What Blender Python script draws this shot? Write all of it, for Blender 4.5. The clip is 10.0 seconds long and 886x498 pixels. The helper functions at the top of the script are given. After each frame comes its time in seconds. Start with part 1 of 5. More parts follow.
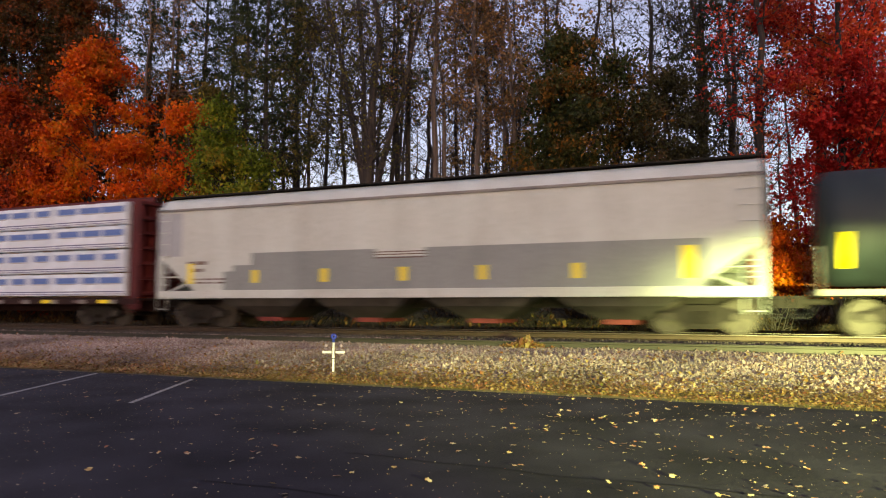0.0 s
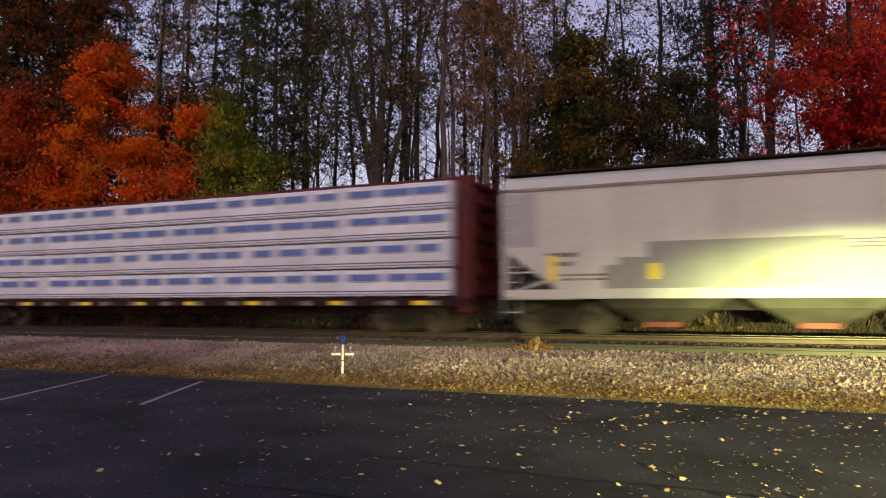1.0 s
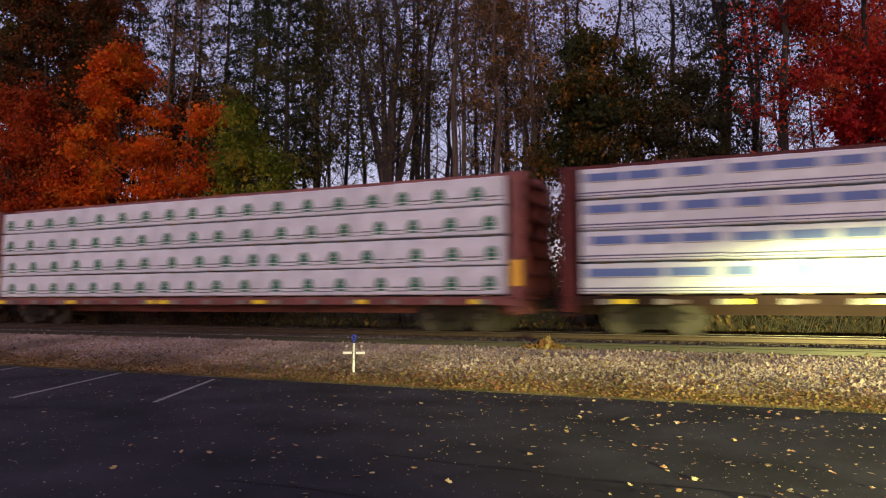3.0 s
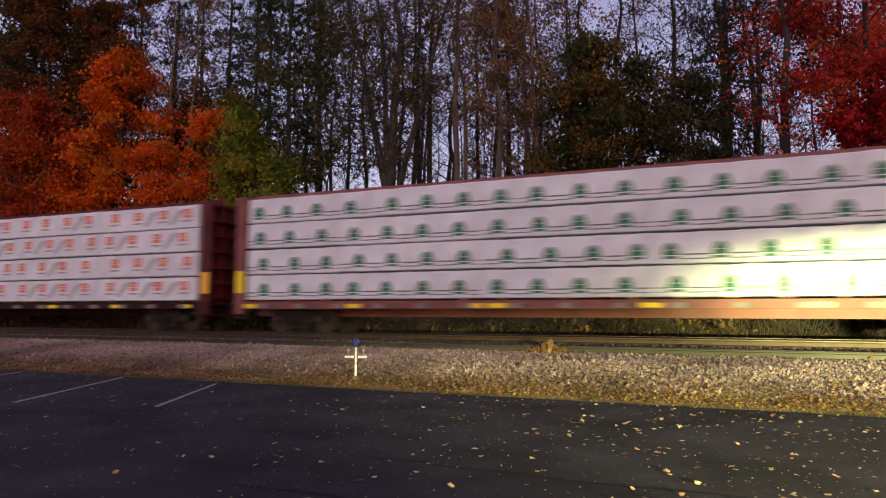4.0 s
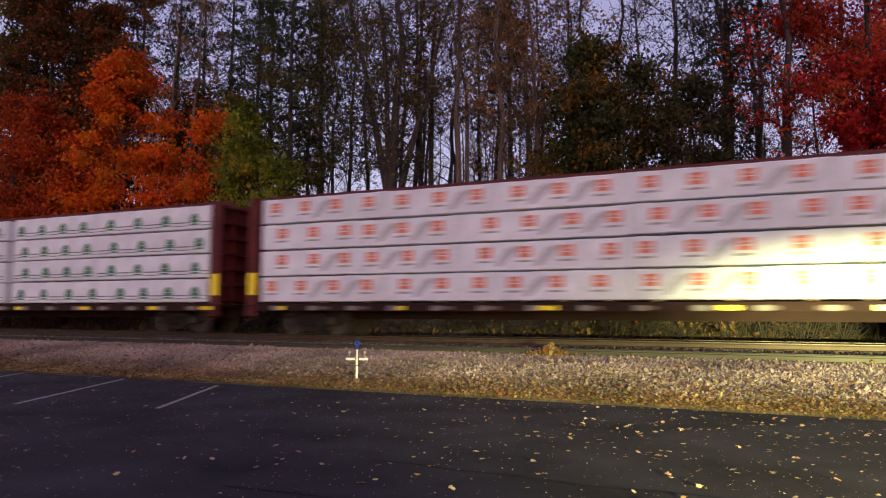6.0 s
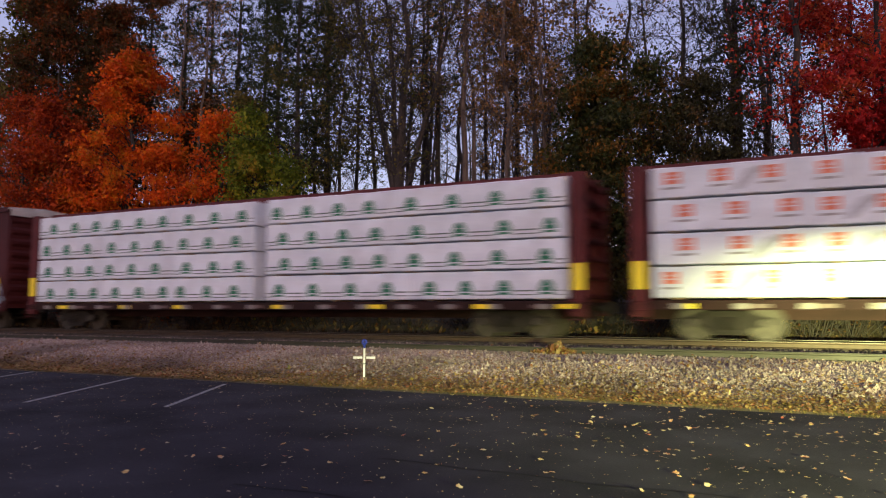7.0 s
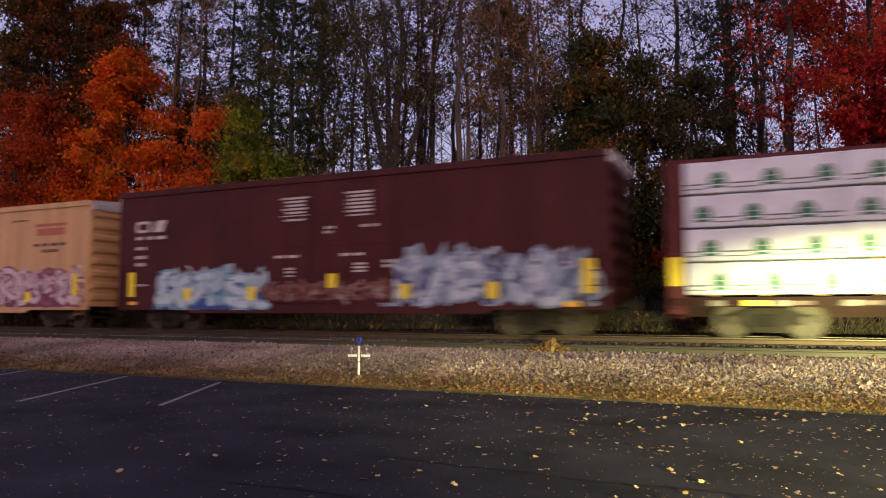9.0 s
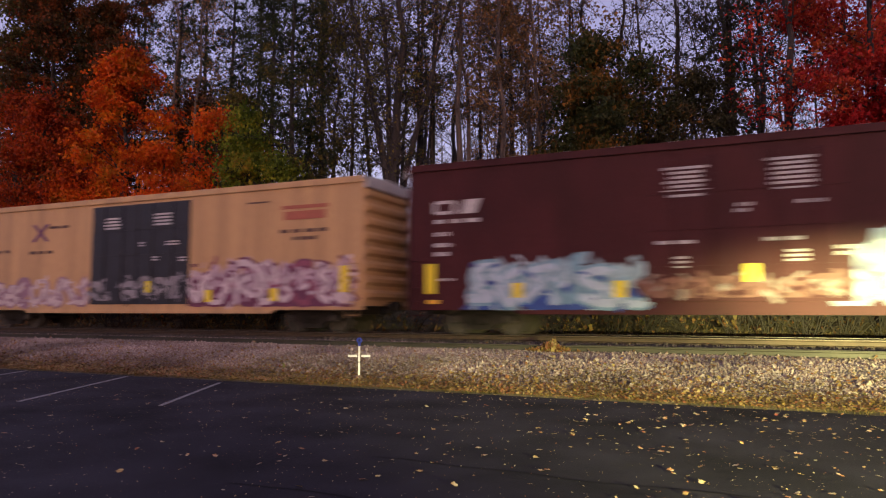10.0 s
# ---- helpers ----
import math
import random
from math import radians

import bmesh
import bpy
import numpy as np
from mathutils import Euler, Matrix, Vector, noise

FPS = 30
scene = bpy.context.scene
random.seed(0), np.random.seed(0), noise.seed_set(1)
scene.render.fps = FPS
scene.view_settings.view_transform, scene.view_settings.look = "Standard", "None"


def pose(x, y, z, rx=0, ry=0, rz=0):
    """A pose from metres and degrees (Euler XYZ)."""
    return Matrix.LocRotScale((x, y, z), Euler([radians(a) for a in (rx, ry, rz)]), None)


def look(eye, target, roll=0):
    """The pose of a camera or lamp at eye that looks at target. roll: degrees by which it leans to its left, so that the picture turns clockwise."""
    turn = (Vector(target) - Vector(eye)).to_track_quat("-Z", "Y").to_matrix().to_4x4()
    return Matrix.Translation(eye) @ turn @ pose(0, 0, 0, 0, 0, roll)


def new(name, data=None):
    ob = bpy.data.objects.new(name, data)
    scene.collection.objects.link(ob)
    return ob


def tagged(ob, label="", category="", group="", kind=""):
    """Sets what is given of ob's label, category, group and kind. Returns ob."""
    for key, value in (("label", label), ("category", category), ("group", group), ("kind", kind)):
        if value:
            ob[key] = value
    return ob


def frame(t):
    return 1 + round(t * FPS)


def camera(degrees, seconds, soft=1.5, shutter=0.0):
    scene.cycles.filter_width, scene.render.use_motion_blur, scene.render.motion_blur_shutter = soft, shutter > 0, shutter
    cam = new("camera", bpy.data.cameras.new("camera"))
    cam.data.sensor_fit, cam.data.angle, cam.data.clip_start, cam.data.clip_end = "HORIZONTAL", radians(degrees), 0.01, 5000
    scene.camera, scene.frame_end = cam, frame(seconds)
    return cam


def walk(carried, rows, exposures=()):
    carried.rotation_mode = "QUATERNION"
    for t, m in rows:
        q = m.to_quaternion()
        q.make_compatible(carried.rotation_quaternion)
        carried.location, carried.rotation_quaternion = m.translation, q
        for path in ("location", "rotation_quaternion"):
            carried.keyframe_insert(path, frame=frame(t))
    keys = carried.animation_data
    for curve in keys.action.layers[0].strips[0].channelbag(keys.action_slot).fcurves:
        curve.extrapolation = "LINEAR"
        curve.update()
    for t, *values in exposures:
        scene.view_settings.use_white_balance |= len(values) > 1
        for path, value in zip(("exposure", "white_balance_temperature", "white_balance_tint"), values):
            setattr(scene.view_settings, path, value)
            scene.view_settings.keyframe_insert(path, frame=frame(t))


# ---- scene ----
# ---- camera: held by hand, standing on the parking lot ----
cam = camera(64.2, 10.0, soft=1.15, shutter=0.85)
EYE = (0.0, 0.0, 1.6)


def aim(yaw, pitch, roll):
    """Yaw to the left of the track's normal, pitch up, roll, in degrees."""
    y, p = radians(yaw), radians(pitch)
    way = Vector((-math.sin(y) * math.cos(p), math.cos(y) * math.cos(p), math.sin(p)))
    return look(EYE, Vector(EYE) + 10 * way, roll)


AIMS = [(0.0, 22.54, 4.69, 0.08), (0.5, 22.76, 4.78, 0.12), (1.0, 23.27, 4.85, 0.07), (1.5, 23.75, 4.75, 0.02),
        (2.0, 24.0, 4.59, 0.12), (2.5, 24.11, 4.62, 0.2), (4.0, 24.31, 5.07, 0.07), (4.5, 24.38, 5.13, 0.05),
        (5.0, 24.32, 5.2, 0.15), (5.5, 24.23, 5.26, 0.2), (7.0, 24.99, 5.14, 0.13), (7.5, 24.96, 4.95, 0.09),
        (8.0, 24.85, 4.93, 0.12), (8.5, 24.68, 4.97, 0.04), (9.0, 24.55, 4.96, 0.0), (9.5, 24.49, 4.95, 0.01),
        (10.0, 24.57, 4.99, 0.03)]
EXPOSURES = [(0, 0.6, 7050, -3), (0.5, 0.34, 7000, 2), (1.0, 0.16, 6900, 7), (2.0, 0.12, 6800, 10), (2.5, 0.02, 6750, 12), (4.0, 0.04, 6800, 14), (5.5, 0.05, 6800, 20),
             (7.0, 0.17, 6350, 8), (7.5, 0.17, 6350, 9), (8.5, 0.06, 6700, 18), (10, 0.03, 6650, 21)]
walk(cam, [(t, aim(a, b, c)) for t, a, b, c in AIMS], exposures=EXPOSURES)

# ---- light: dusk sky, and a vehicle's headlamps beside the camera ----
world = bpy.data.worlds.new("dusk")
scene.world = world
world.use_nodes = True
wn, wl = world.node_tree.nodes, world.node_tree.links
sky = wn.new("ShaderNodeTexSky")
sky.sky_type, sky.sun_disc = "NISHITA", False
sky.sun_elevation, sky.sun_rotation = radians(15), radians(150)
sky.air_density, sky.dust_density, sky.ozone_density = 1.0, 1.0, 1.5
tint = wn.new("ShaderNodeMixRGB")
tint.blend_type, tint.inputs[0].default_value, tint.inputs[2].default_value = "MULTIPLY", 1.0, (1.3, 1.0, 1.04, 1)
wl.new(sky.outputs[0], tint.inputs[1])
veil = wn.new("ShaderNodeMixRGB")  # thin high cloud, even over the whole sky
veil.inputs[0].default_value, veil.inputs[2].default_value = 0.4, (3.0, 2.4, 3.9, 1)
wl.new(tint.outputs[0], veil.inputs[1])
wl.new(veil.outputs[0], wn["Background"].inputs[0])
wn["Background"].inputs[1].default_value = 0.15

sun_data = bpy.data.lights.new("sun", "SUN")
sun_data.energy, sun_data.angle, sun_data.color = 0.06, radians(60), (1.0, 0.93, 0.9)
sun = new("sun", sun_data)
sun.matrix_world = look((22, -36, 13), (0, 0, 0))

# each headlamp: a wide flat low beam, a broad glow and a narrow bright core
for hx in (5.6, 6.9):
    for power, wide, squash, target in ((20000, 62, 0.19, (hx - 6.0, 12.0, -0.05)), (4300, 44, 0.26, (hx - 3.6, 19.2, 1.7)), (40000, 25, 0.42, (hx - 3.7, 19.2, 1.8))):
        ld = bpy.data.lights.new("headlamp", "SPOT")
        ld.energy, ld.color, ld.spot_size, ld.spot_blend, ld.shadow_soft_size = power, (0.97, 1.0, 0.38), radians(wide), 1.0, 0.12
        lo = new("headlamp", ld)
        lo.matrix_world = look((hx, -1.5, 1.0), target) @ Matrix.Diagonal((1.0, squash, 1.0, 1.0))


# ---- materials ----
def mat(name, base, rough=0.6, metal=0.0, var=0.25, scale=6.0, fine=60.0, bump=0.15, dirt=None, dirt_amount=0.35, stretch=(1, 1, 1), island=0.0, object_random=0.0, spec=0.5):
    """A surface with stains at one scale, grain at another, and fine relief."""
    m = bpy.data.materials.new(name)
    m.use_nodes = True
    n, l = m.node_tree.nodes, m.node_tree.links
    b = n["Principled BSDF"]
    b.inputs["Roughness"].default_value, b.inputs["Metallic"].default_value = rough, metal
    b.inputs["Specular IOR Level"].default_value = spec
    tc, mp = n.new("ShaderNodeTexCoord"), n.new("ShaderNodeMapping")
    mp.inputs["Scale"].default_value = stretch
    l.new(tc.outputs["Object"], mp.inputs[0])
    big, small = n.new("ShaderNodeTexNoise"), n.new("ShaderNodeTexNoise")
    for t, s, d in ((big, scale, 5.0), (small, fine, 3.0)):
        t.inputs["Scale"].default_value, t.inputs["Detail"].default_value = s, d
        l.new(mp.outputs[0], t.inputs["Vector"])
    ramp = n.new("ShaderNodeValToRGB")
    ramp.color_ramp.elements[0].position, ramp.color_ramp.elements[1].position = 0.3, 0.72
    dark = dirt or tuple(c * (1 - var) for c in base)
    ramp.color_ramp.elements[0].color = (*[b0 * (1 - dirt_amount) + d0 * dirt_amount for b0, d0 in zip(base, dark)], 1) if dirt else (*dark, 1)
    ramp.color_ramp.elements[1].color = (*[min(0.95, c * (1 + var * 0.5)) for c in base], 1)
    l.new(big.outputs[0], ramp.inputs[0])
    mix = n.new("ShaderNodeMixRGB")
    mix.blend_type, mix.inputs[0].default_value = "OVERLAY", 0.35
    l.new(ramp.outputs[0], mix.inputs[1])
    l.new(small.outputs[0], mix.inputs[2])
    last = mix.outputs[0]
    if island or object_random:
        hsv = n.new("ShaderNodeHueSaturation")
        src = n.new("ShaderNodeNewGeometry").outputs["Random Per Island"] if island else n.new("ShaderNodeObjectInfo").outputs["Random"]
        amount = island or object_random
        mr = n.new("ShaderNodeMapRange")
        mr.inputs[3].default_value, mr.inputs[4].default_value = 1 - amount, 1 + amount
        l.new(src, mr.inputs[0])
        l.new(mr.outputs[0], hsv.inputs["Value"])
        l.new(last, hsv.inputs["Color"])
        last = hsv.outputs[0]
    l.new(last, b.inputs["Base Color"])
    if bump:
        bp = n.new("ShaderNodeBump")
        bp.inputs["Strength"].default_value, bp.inputs["Distance"].default_value = bump, 0.01
        l.new(small.outputs[0], bp.inputs["Height"])
        l.new(bp.outputs[0], b.inputs["Normal"])
    return m


def leaf_mat(name, colors, rough=0.6, through_light=0.35, patches=0.7):
    """Leaves: one of several colours for each, light passing through."""
    m = bpy.data.materials.new(name)
    m.use_nodes = True
    n, l = m.node_tree.nodes, m.node_tree.links
    b = n["Principled BSDF"]
    b.inputs["Roughness"].default_value, b.inputs["Specular IOR Level"].default_value = rough, 0.25
    g, ramp = n.new("ShaderNodeNewGeometry"), n.new("ShaderNodeValToRGB")
    # neighbours share a turn of colour, each leaf strays from it
    patch, add_up, spread = n.new("ShaderNodeTexNoise"), n.new("ShaderNodeMath"), n.new("ShaderNodeMapRange")
    patch.inputs["Scale"].default_value, patch.inputs["Detail"].default_value = patches, 2.0
    l.new(g.outputs["Position"], patch.inputs["Vector"])
    spread.inputs[1].default_value, spread.inputs[2].default_value = 0.32, 0.68
    spread.inputs[3].default_value, spread.inputs[4].default_value = -0.1, 0.65
    l.new(patch.outputs[0], spread.inputs[0])
    add_up.operation, add_up.use_clamp = "MULTIPLY_ADD", True
    add_up.inputs[1].default_value = 0.45
    l.new(g.outputs["Random Per Island"], add_up.inputs[0])
    l.new(spread.outputs[0], add_up.inputs[2])
    l.new(add_up.outputs[0], ramp.inputs[0])
    e = ramp.color_ramp.elements
    e[0].color, e[0].position = (*colors[0], 1), 0.0
    e[1].color, e[1].position = (*colors[-1], 1), 1.0
    for i, c in enumerate(colors[1:-1]):
        k = e.new((i + 1) / (len(colors) - 1))
        k.color = (*c, 1)
    # clumps of the crown that turned earlier
    tc, big = n.new("ShaderNodeTexCoord"), n.new("ShaderNodeTexNoise")
    big.inputs["Scale"].default_value = 0.5
    l.new(tc.outputs["Object"], big.inputs["Vector"])
    hsv, mr = n.new("ShaderNodeHueSaturation"), n.new("ShaderNodeMapRange")
    mr.inputs[1].default_value, mr.inputs[2].default_value, mr.inputs[3].default_value, mr.inputs[4].default_value = 0.3, 0.7, 0.6, 1.35
    l.new(big.outputs[0], mr.inputs[0])
    l.new(mr.outputs[0], hsv.inputs["Value"])
    l.new(ramp.outputs[0], hsv.inputs["Color"])
    l.new(hsv.outputs[0], b.inputs["Base Color"])
    tr, add = n.new("ShaderNodeBsdfTranslucent"), n.new("ShaderNodeMixShader")
    add.inputs[0].default_value = through_light
    l.new(hsv.outputs[0], tr.inputs[0])
    l.new(b.outputs[0], add.inputs[1])
    l.new(tr.outputs[0], add.inputs[2])
    l.new(add.outputs[0], n["Material Output"].inputs[0])
    return m


M_STONE = leaf_mat("ballast_stone", [(0.14, 0.1, 0.085), (0.23, 0.175, 0.15), (0.36, 0.3, 0.26), (0.17, 0.1, 0.085), (0.28, 0.22, 0.195), (0.2, 0.145, 0.13)], 0.9, 0.0, 5.0)
# ballast stone with the shade under the train put into its colour
M_STONE_SHADED = leaf_mat("shaded_ballast_stone", [(0.05, 0.042, 0.035), (0.09, 0.075, 0.06), (0.07, 0.06, 0.052)], 0.9, 0.0, 5.0)
M_ASPHALT = mat("asphalt", (0.0315, 0.0285, 0.0355), 0.92, var=0.65, scale=0.7, fine=130, bump=0.5, spec=0.18)
M_LINE = mat("worn_line_paint", (0.3, 0.295, 0.28), 0.8, var=0.6, scale=14, fine=90, bump=0.3)
M_SEAL = mat("crack_sealer", (0.02, 0.019, 0.021), 0.9, var=0.3, scale=20, spec=0.1)
M_EARTH = mat("earth_and_dry_grass", (0.17, 0.14, 0.085), 0.95, var=0.5, scale=1.2, fine=25, bump=0.8)
M_BALLAST = mat("ballast_bed", (0.19, 0.15, 0.13), 0.95, var=0.5, scale=3, fine=30, bump=1.0)
# bed colour darkened to stand for the shade beneath the cars
M_BALLAST_SHADED = mat("shaded_ballast_bed", (0.06, 0.05, 0.042), 0.95, var=0.5, scale=3, fine=30, bump=1.0)
M_TIE = mat("creosoted_tie", (0.05, 0.04, 0.033), 0.9, var=0.5, scale=3, fine=50, stretch=(8, 1, 1), bump=0.6)
M_RAIL = mat("rusty_rail", (0.06, 0.038, 0.022), 0.6, 0.4, var=0.3, scale=4)
M_RAILHEAD = mat("polished_rail_head", (0.2, 0.18, 0.16), 0.5, 1.0, var=0.1, scale=8, stretch=(0.1, 4, 4))
M_BARK = mat("dark_bark", (0.052, 0.042, 0.036), 0.95, var=0.4, scale=2, fine=22, stretch=(3, 3, 0.6), bump=1.0)
M_BARK_PALE = mat("pale_bark", (0.13, 0.095, 0.075), 0.95, var=0.4, scale=2, fine=22, stretch=(3, 3, 0.6), bump=0.8)
M_WHITEPAINT = mat("white_paint", (0.8, 0.8, 0.78), 0.5, var=0.12, scale=12)
M_BLUE = mat("blue_plastic", (0.03, 0.06, 0.4), 0.4, var=0.2, scale=20)
M_REFLECT = mat("yellow_reflective_tape", (0.9, 0.72, 0.0), 0.4, var=0.03, scale=8, fine=40, bump=0.05, spec=0.8)
M_AMBER = mat("amber_reflective_tape", (0.9, 0.5, 0.02), 0.35, var=0.05, scale=8, fine=40, bump=0.05, spec=0.8)
M_STEEL = mat("dark_running_steel", (0.026, 0.022, 0.018), 0.8, 0.1, var=0.4, scale=5, spec=0.2)
M_WHEEL = mat("wheel_steel", (0.07, 0.06, 0.048), 0.6, 0.3, var=0.3, scale=5, spec=0.3)
M_HOPPER = mat("pale_grey_car_paint", (0.57, 0.61, 0.57), 0.5, var=0.12, scale=0.9, fine=30, dirt=(0.33, 0.32, 0.27), dirt_amount=0.4, stretch=(1, 1, 0.35), bump=0.05)
M_HOPPER_GREY = mat("grey_overpaint", (0.25, 0.268, 0.26), 0.5, var=0.16, scale=0.9, fine=30, stretch=(1, 1, 0.4), bump=0.05)
M_GRIME = mat("grimy_grey_paint", (0.25, 0.23, 0.21), 0.7, var=0.35, scale=2, fine=30)
M_BAY = mat("dark_hopper_bay", (0.075, 0.07, 0.06), 0.85, var=0.4, scale=2, fine=30, spec=0.2)
M_REDOXIDE = mat("red_oxide_outlet", (0.2, 0.035, 0.028), 0.7, var=0.3, scale=4)
M_TANK = mat("dark_green_tank_paint", (0.018, 0.028, 0.029), 0.6, var=0.35, scale=1.5, stretch=(1, 1, 0.4), bump=0.05)
M_MAROON = mat("maroon_frame_paint", (0.1, 0.017, 0.017), 0.6, var=0.3, scale=1.5, fine=30, spec=0.3)
M_SILL = mat("road_grimed_maroon_sill", (0.03, 0.013, 0.011), 0.8, var=0.4, scale=2, fine=30, spec=0.2)
M_SALMON = mat("faded_red_frame_paint", (0.23, 0.075, 0.065), 0.6, var=0.3, scale=1.5, fine=30)
M_WRAP = mat("white_lumber_wrap", (0.73, 0.785, 0.86), 0.45, var=0.16, scale=1.6, fine=11, bump=0.7, object_random=0.05)
M_WOODEND = mat("sawn_lumber", (0.45, 0.3, 0.16), 0.8, var=0.3, scale=8)
M_INK_BLUE = mat("blue_print", (0.11, 0.19, 0.48), 0.5, var=0.15, scale=6)
M_INK_NAVY = mat("navy_print", (0.12, 0.13, 0.26), 0.5, var=0.15, scale=6)
M_INK_GREEN = mat("green_print", (0.015, 0.17, 0.085), 0.5, var=0.2, scale=8)
M_INK_ORANGE = mat("orange_print", (0.72, 0.2, 0.11), 0.5, var=0.15, scale=8)
M_INK_GREY = mat("grey_print", (0.33, 0.33, 0.34), 0.5, var=0.15, scale=8)
M_BLACK = mat("black_strap", (0.02, 0.02, 0.022), 0.5, var=0.2, scale=8)
M_BOXCAR = mat("brown_boxcar_paint", (0.068, 0.0135, 0.014), 0.6, var=0.35, scale=0.8, fine=30, stretch=(1, 1, 0.4), bump=0.05, spec=0.25)
M_TAN = mat("tan_boxcar_paint", (0.56, 0.34, 0.155), 0.5, var=0.22, scale=0.9, fine=30, stretch=(2.2, 1, 0.16), bump=0.05)
M_BLACKDOOR = mat("black_door_paint", (0.022, 0.022, 0.028), 0.5, var=0.25, scale=2, fine=30)
M_GALV = mat("weathered_galvanised_roof", (0.55, 0.53, 0.52), 0.5, 0.2, var=0.2, scale=2)
M_LETTER = mat("white_lettering", (0.56, 0.53, 0.52), 0.5, var=0.15, scale=10)
M_LETTER_RED = mat("red_lettering", (0.42, 0.12, 0.07), 0.5, var=0.15, scale=10)
M_LETTER_DARK = mat("dark_lettering", (0.12, 0.06, 0.04), 0.5, var=0.15, scale=10)


# ---- mesh helpers ----
def part(name, bm, material, parent=None, label=""):
    """One mesh object from a bmesh; material: one, or a list."""
    me = bpy.data.meshes.new(name)
    bm.normal_update()
    bm.to_mesh(me)
    bm.free()
    for m in (material if isinstance(material, (list, tuple)) else [material]):
        me.materials.append(m)
    ob = new(name, me)
    if parent is not None:
        ob.parent = parent
    if label:
        tagged(ob, label)
    return ob


def again(ob, name, parent, m):
    """A further piece on the same mesh."""
    o = new(name, ob.data)
    o.parent = parent
    o.matrix_basis = m
    return o


def raw(name, verts, faces, material, parent=None, smooth=False):
    me = bpy.data.meshes.new(name)
    verts, faces = np.asarray(verts, dtype=np.float32), np.asarray(faces, dtype=np.int32)
    k = faces.shape[1]
    me.vertices.add(len(verts))
    me.vertices.foreach_set("co", verts.ravel())
    me.loops.add(faces.size)
    me.loops.foreach_set("vertex_index", faces.ravel())
    me.polygons.add(len(faces))
    me.polygons.foreach_set("loop_start", np.arange(0, faces.size, k, dtype=np.int32))
    me.polygons.foreach_set("loop_total", np.full(len(faces), k, dtype=np.int32))
    me.polygons.foreach_set("use_smooth", np.full(len(faces), smooth))
    me.update(calc_edges=True)
    me.materials.append(material)
    ob = new(name, me)
    if parent is not None:
        ob.parent = parent
    return ob


def box(bm, x0, x1, y0, y1, z0, z1, mi=0, bevel=0.0):
    vs = [bm.verts.new(p) for p in ((x0, y0, z0), (x1, y0, z0), (x1, y1, z0), (x0, y1, z0), (x0, y0, z1), (x1, y0, z1), (x1, y1, z1), (x0, y1, z1))]
    fs = [bm.faces.new([vs[i] for i in f]) for f in ((3, 2, 1, 0), (4, 5, 6, 7), (0, 1, 5, 4), (1, 2, 6, 5), (2, 3, 7, 6), (3, 0, 4, 7))]
    for f in fs:
        f.material_index = mi
    if bevel:
        made = bmesh.ops.bevel(bm, geom=list({e for f in fs for e in f.edges}), offset=bevel, segments=2, affect="EDGES", profile=0.7)
        for f in made["faces"]:
            f.material_index = mi
    return vs


def prism(bm, outline, y0, y1, mi=0):
    """An outline in x and z, drawn out from y0 to y1 (y0 < y1)."""
    a = [bm.verts.new((x, y0, z)) for x, z in outline]
    b = [bm.verts.new((x, y1, z)) for x, z in outline]
    fs = [bm.faces.new(a), bm.faces.new(b[::-1])]
    for i in range(len(outline)):
        j = (i + 1) % len(outline)
        fs.append(bm.faces.new((a[j], a[i], b[i], b[j])))
    for f in fs:
        f.material_index = mi
    return fs


def loft(bm, sections, caps=True, mi=0, smooth=False):
    rings = [[bm.verts.new(p) for p in s] for s in sections]
    n = len(rings[0])
    for a, b in zip(rings, rings[1:]):
        for i in range(n):
            f = bm.faces.new((a[i], a[(i + 1) % n], b[(i + 1) % n], b[i]))
            f.material_index, f.smooth = mi, smooth
    if caps:
        for f in (bm.faces.new(rings[0][::-1]), bm.faces.new(rings[-1])):
            f.material_index = mi


def rod(bm, p, q, r, n=6, mi=0, r2=None):
    p, q = Vector(p), Vector(q)
    d = (q - p).normalized()
    u = d.orthogonal().normalized()
    v = d.cross(u)
    ring = lambda c, rr: [c + (u * math.cos(2 * math.pi * i / n) + v * math.sin(2 * math.pi * i / n)) * rr for i in range(n)]
    loft(bm, [ring(p, r), ring(q, r if r2 is None else r2)], mi=mi, smooth=True)


def disc(bm, cx, cz, y0, y1, r, n=20, mi=0):
    prism(bm, [(cx + r * math.cos(2 * math.pi * i / n), cz + r * math.sin(2 * math.pi * i / n)) for i in range(n)], y0, y1, mi)


# ---- ground ----
RAIL_Z, TRACK_Y, SIDE_Y = 0.88, 20.75, 19.2
BALLAST_Z = RAIL_Z - 0.2


def ground_z(y):
    return float(np.interp(y, [-400, 12.7, 13.6, 14.4, 15.8, 16.9, 18.2, 18.9, 22.6, 24.0, 26.0, 30.0, 34.0, 60, 400],
                           [-0.02, -0.02, 0.07, 0.2, 0.46, 0.49, 0.57, BALLAST_Z, BALLAST_Z, 0.35, 0.7, 1.9, 2.3, 2.8, 3.0]))


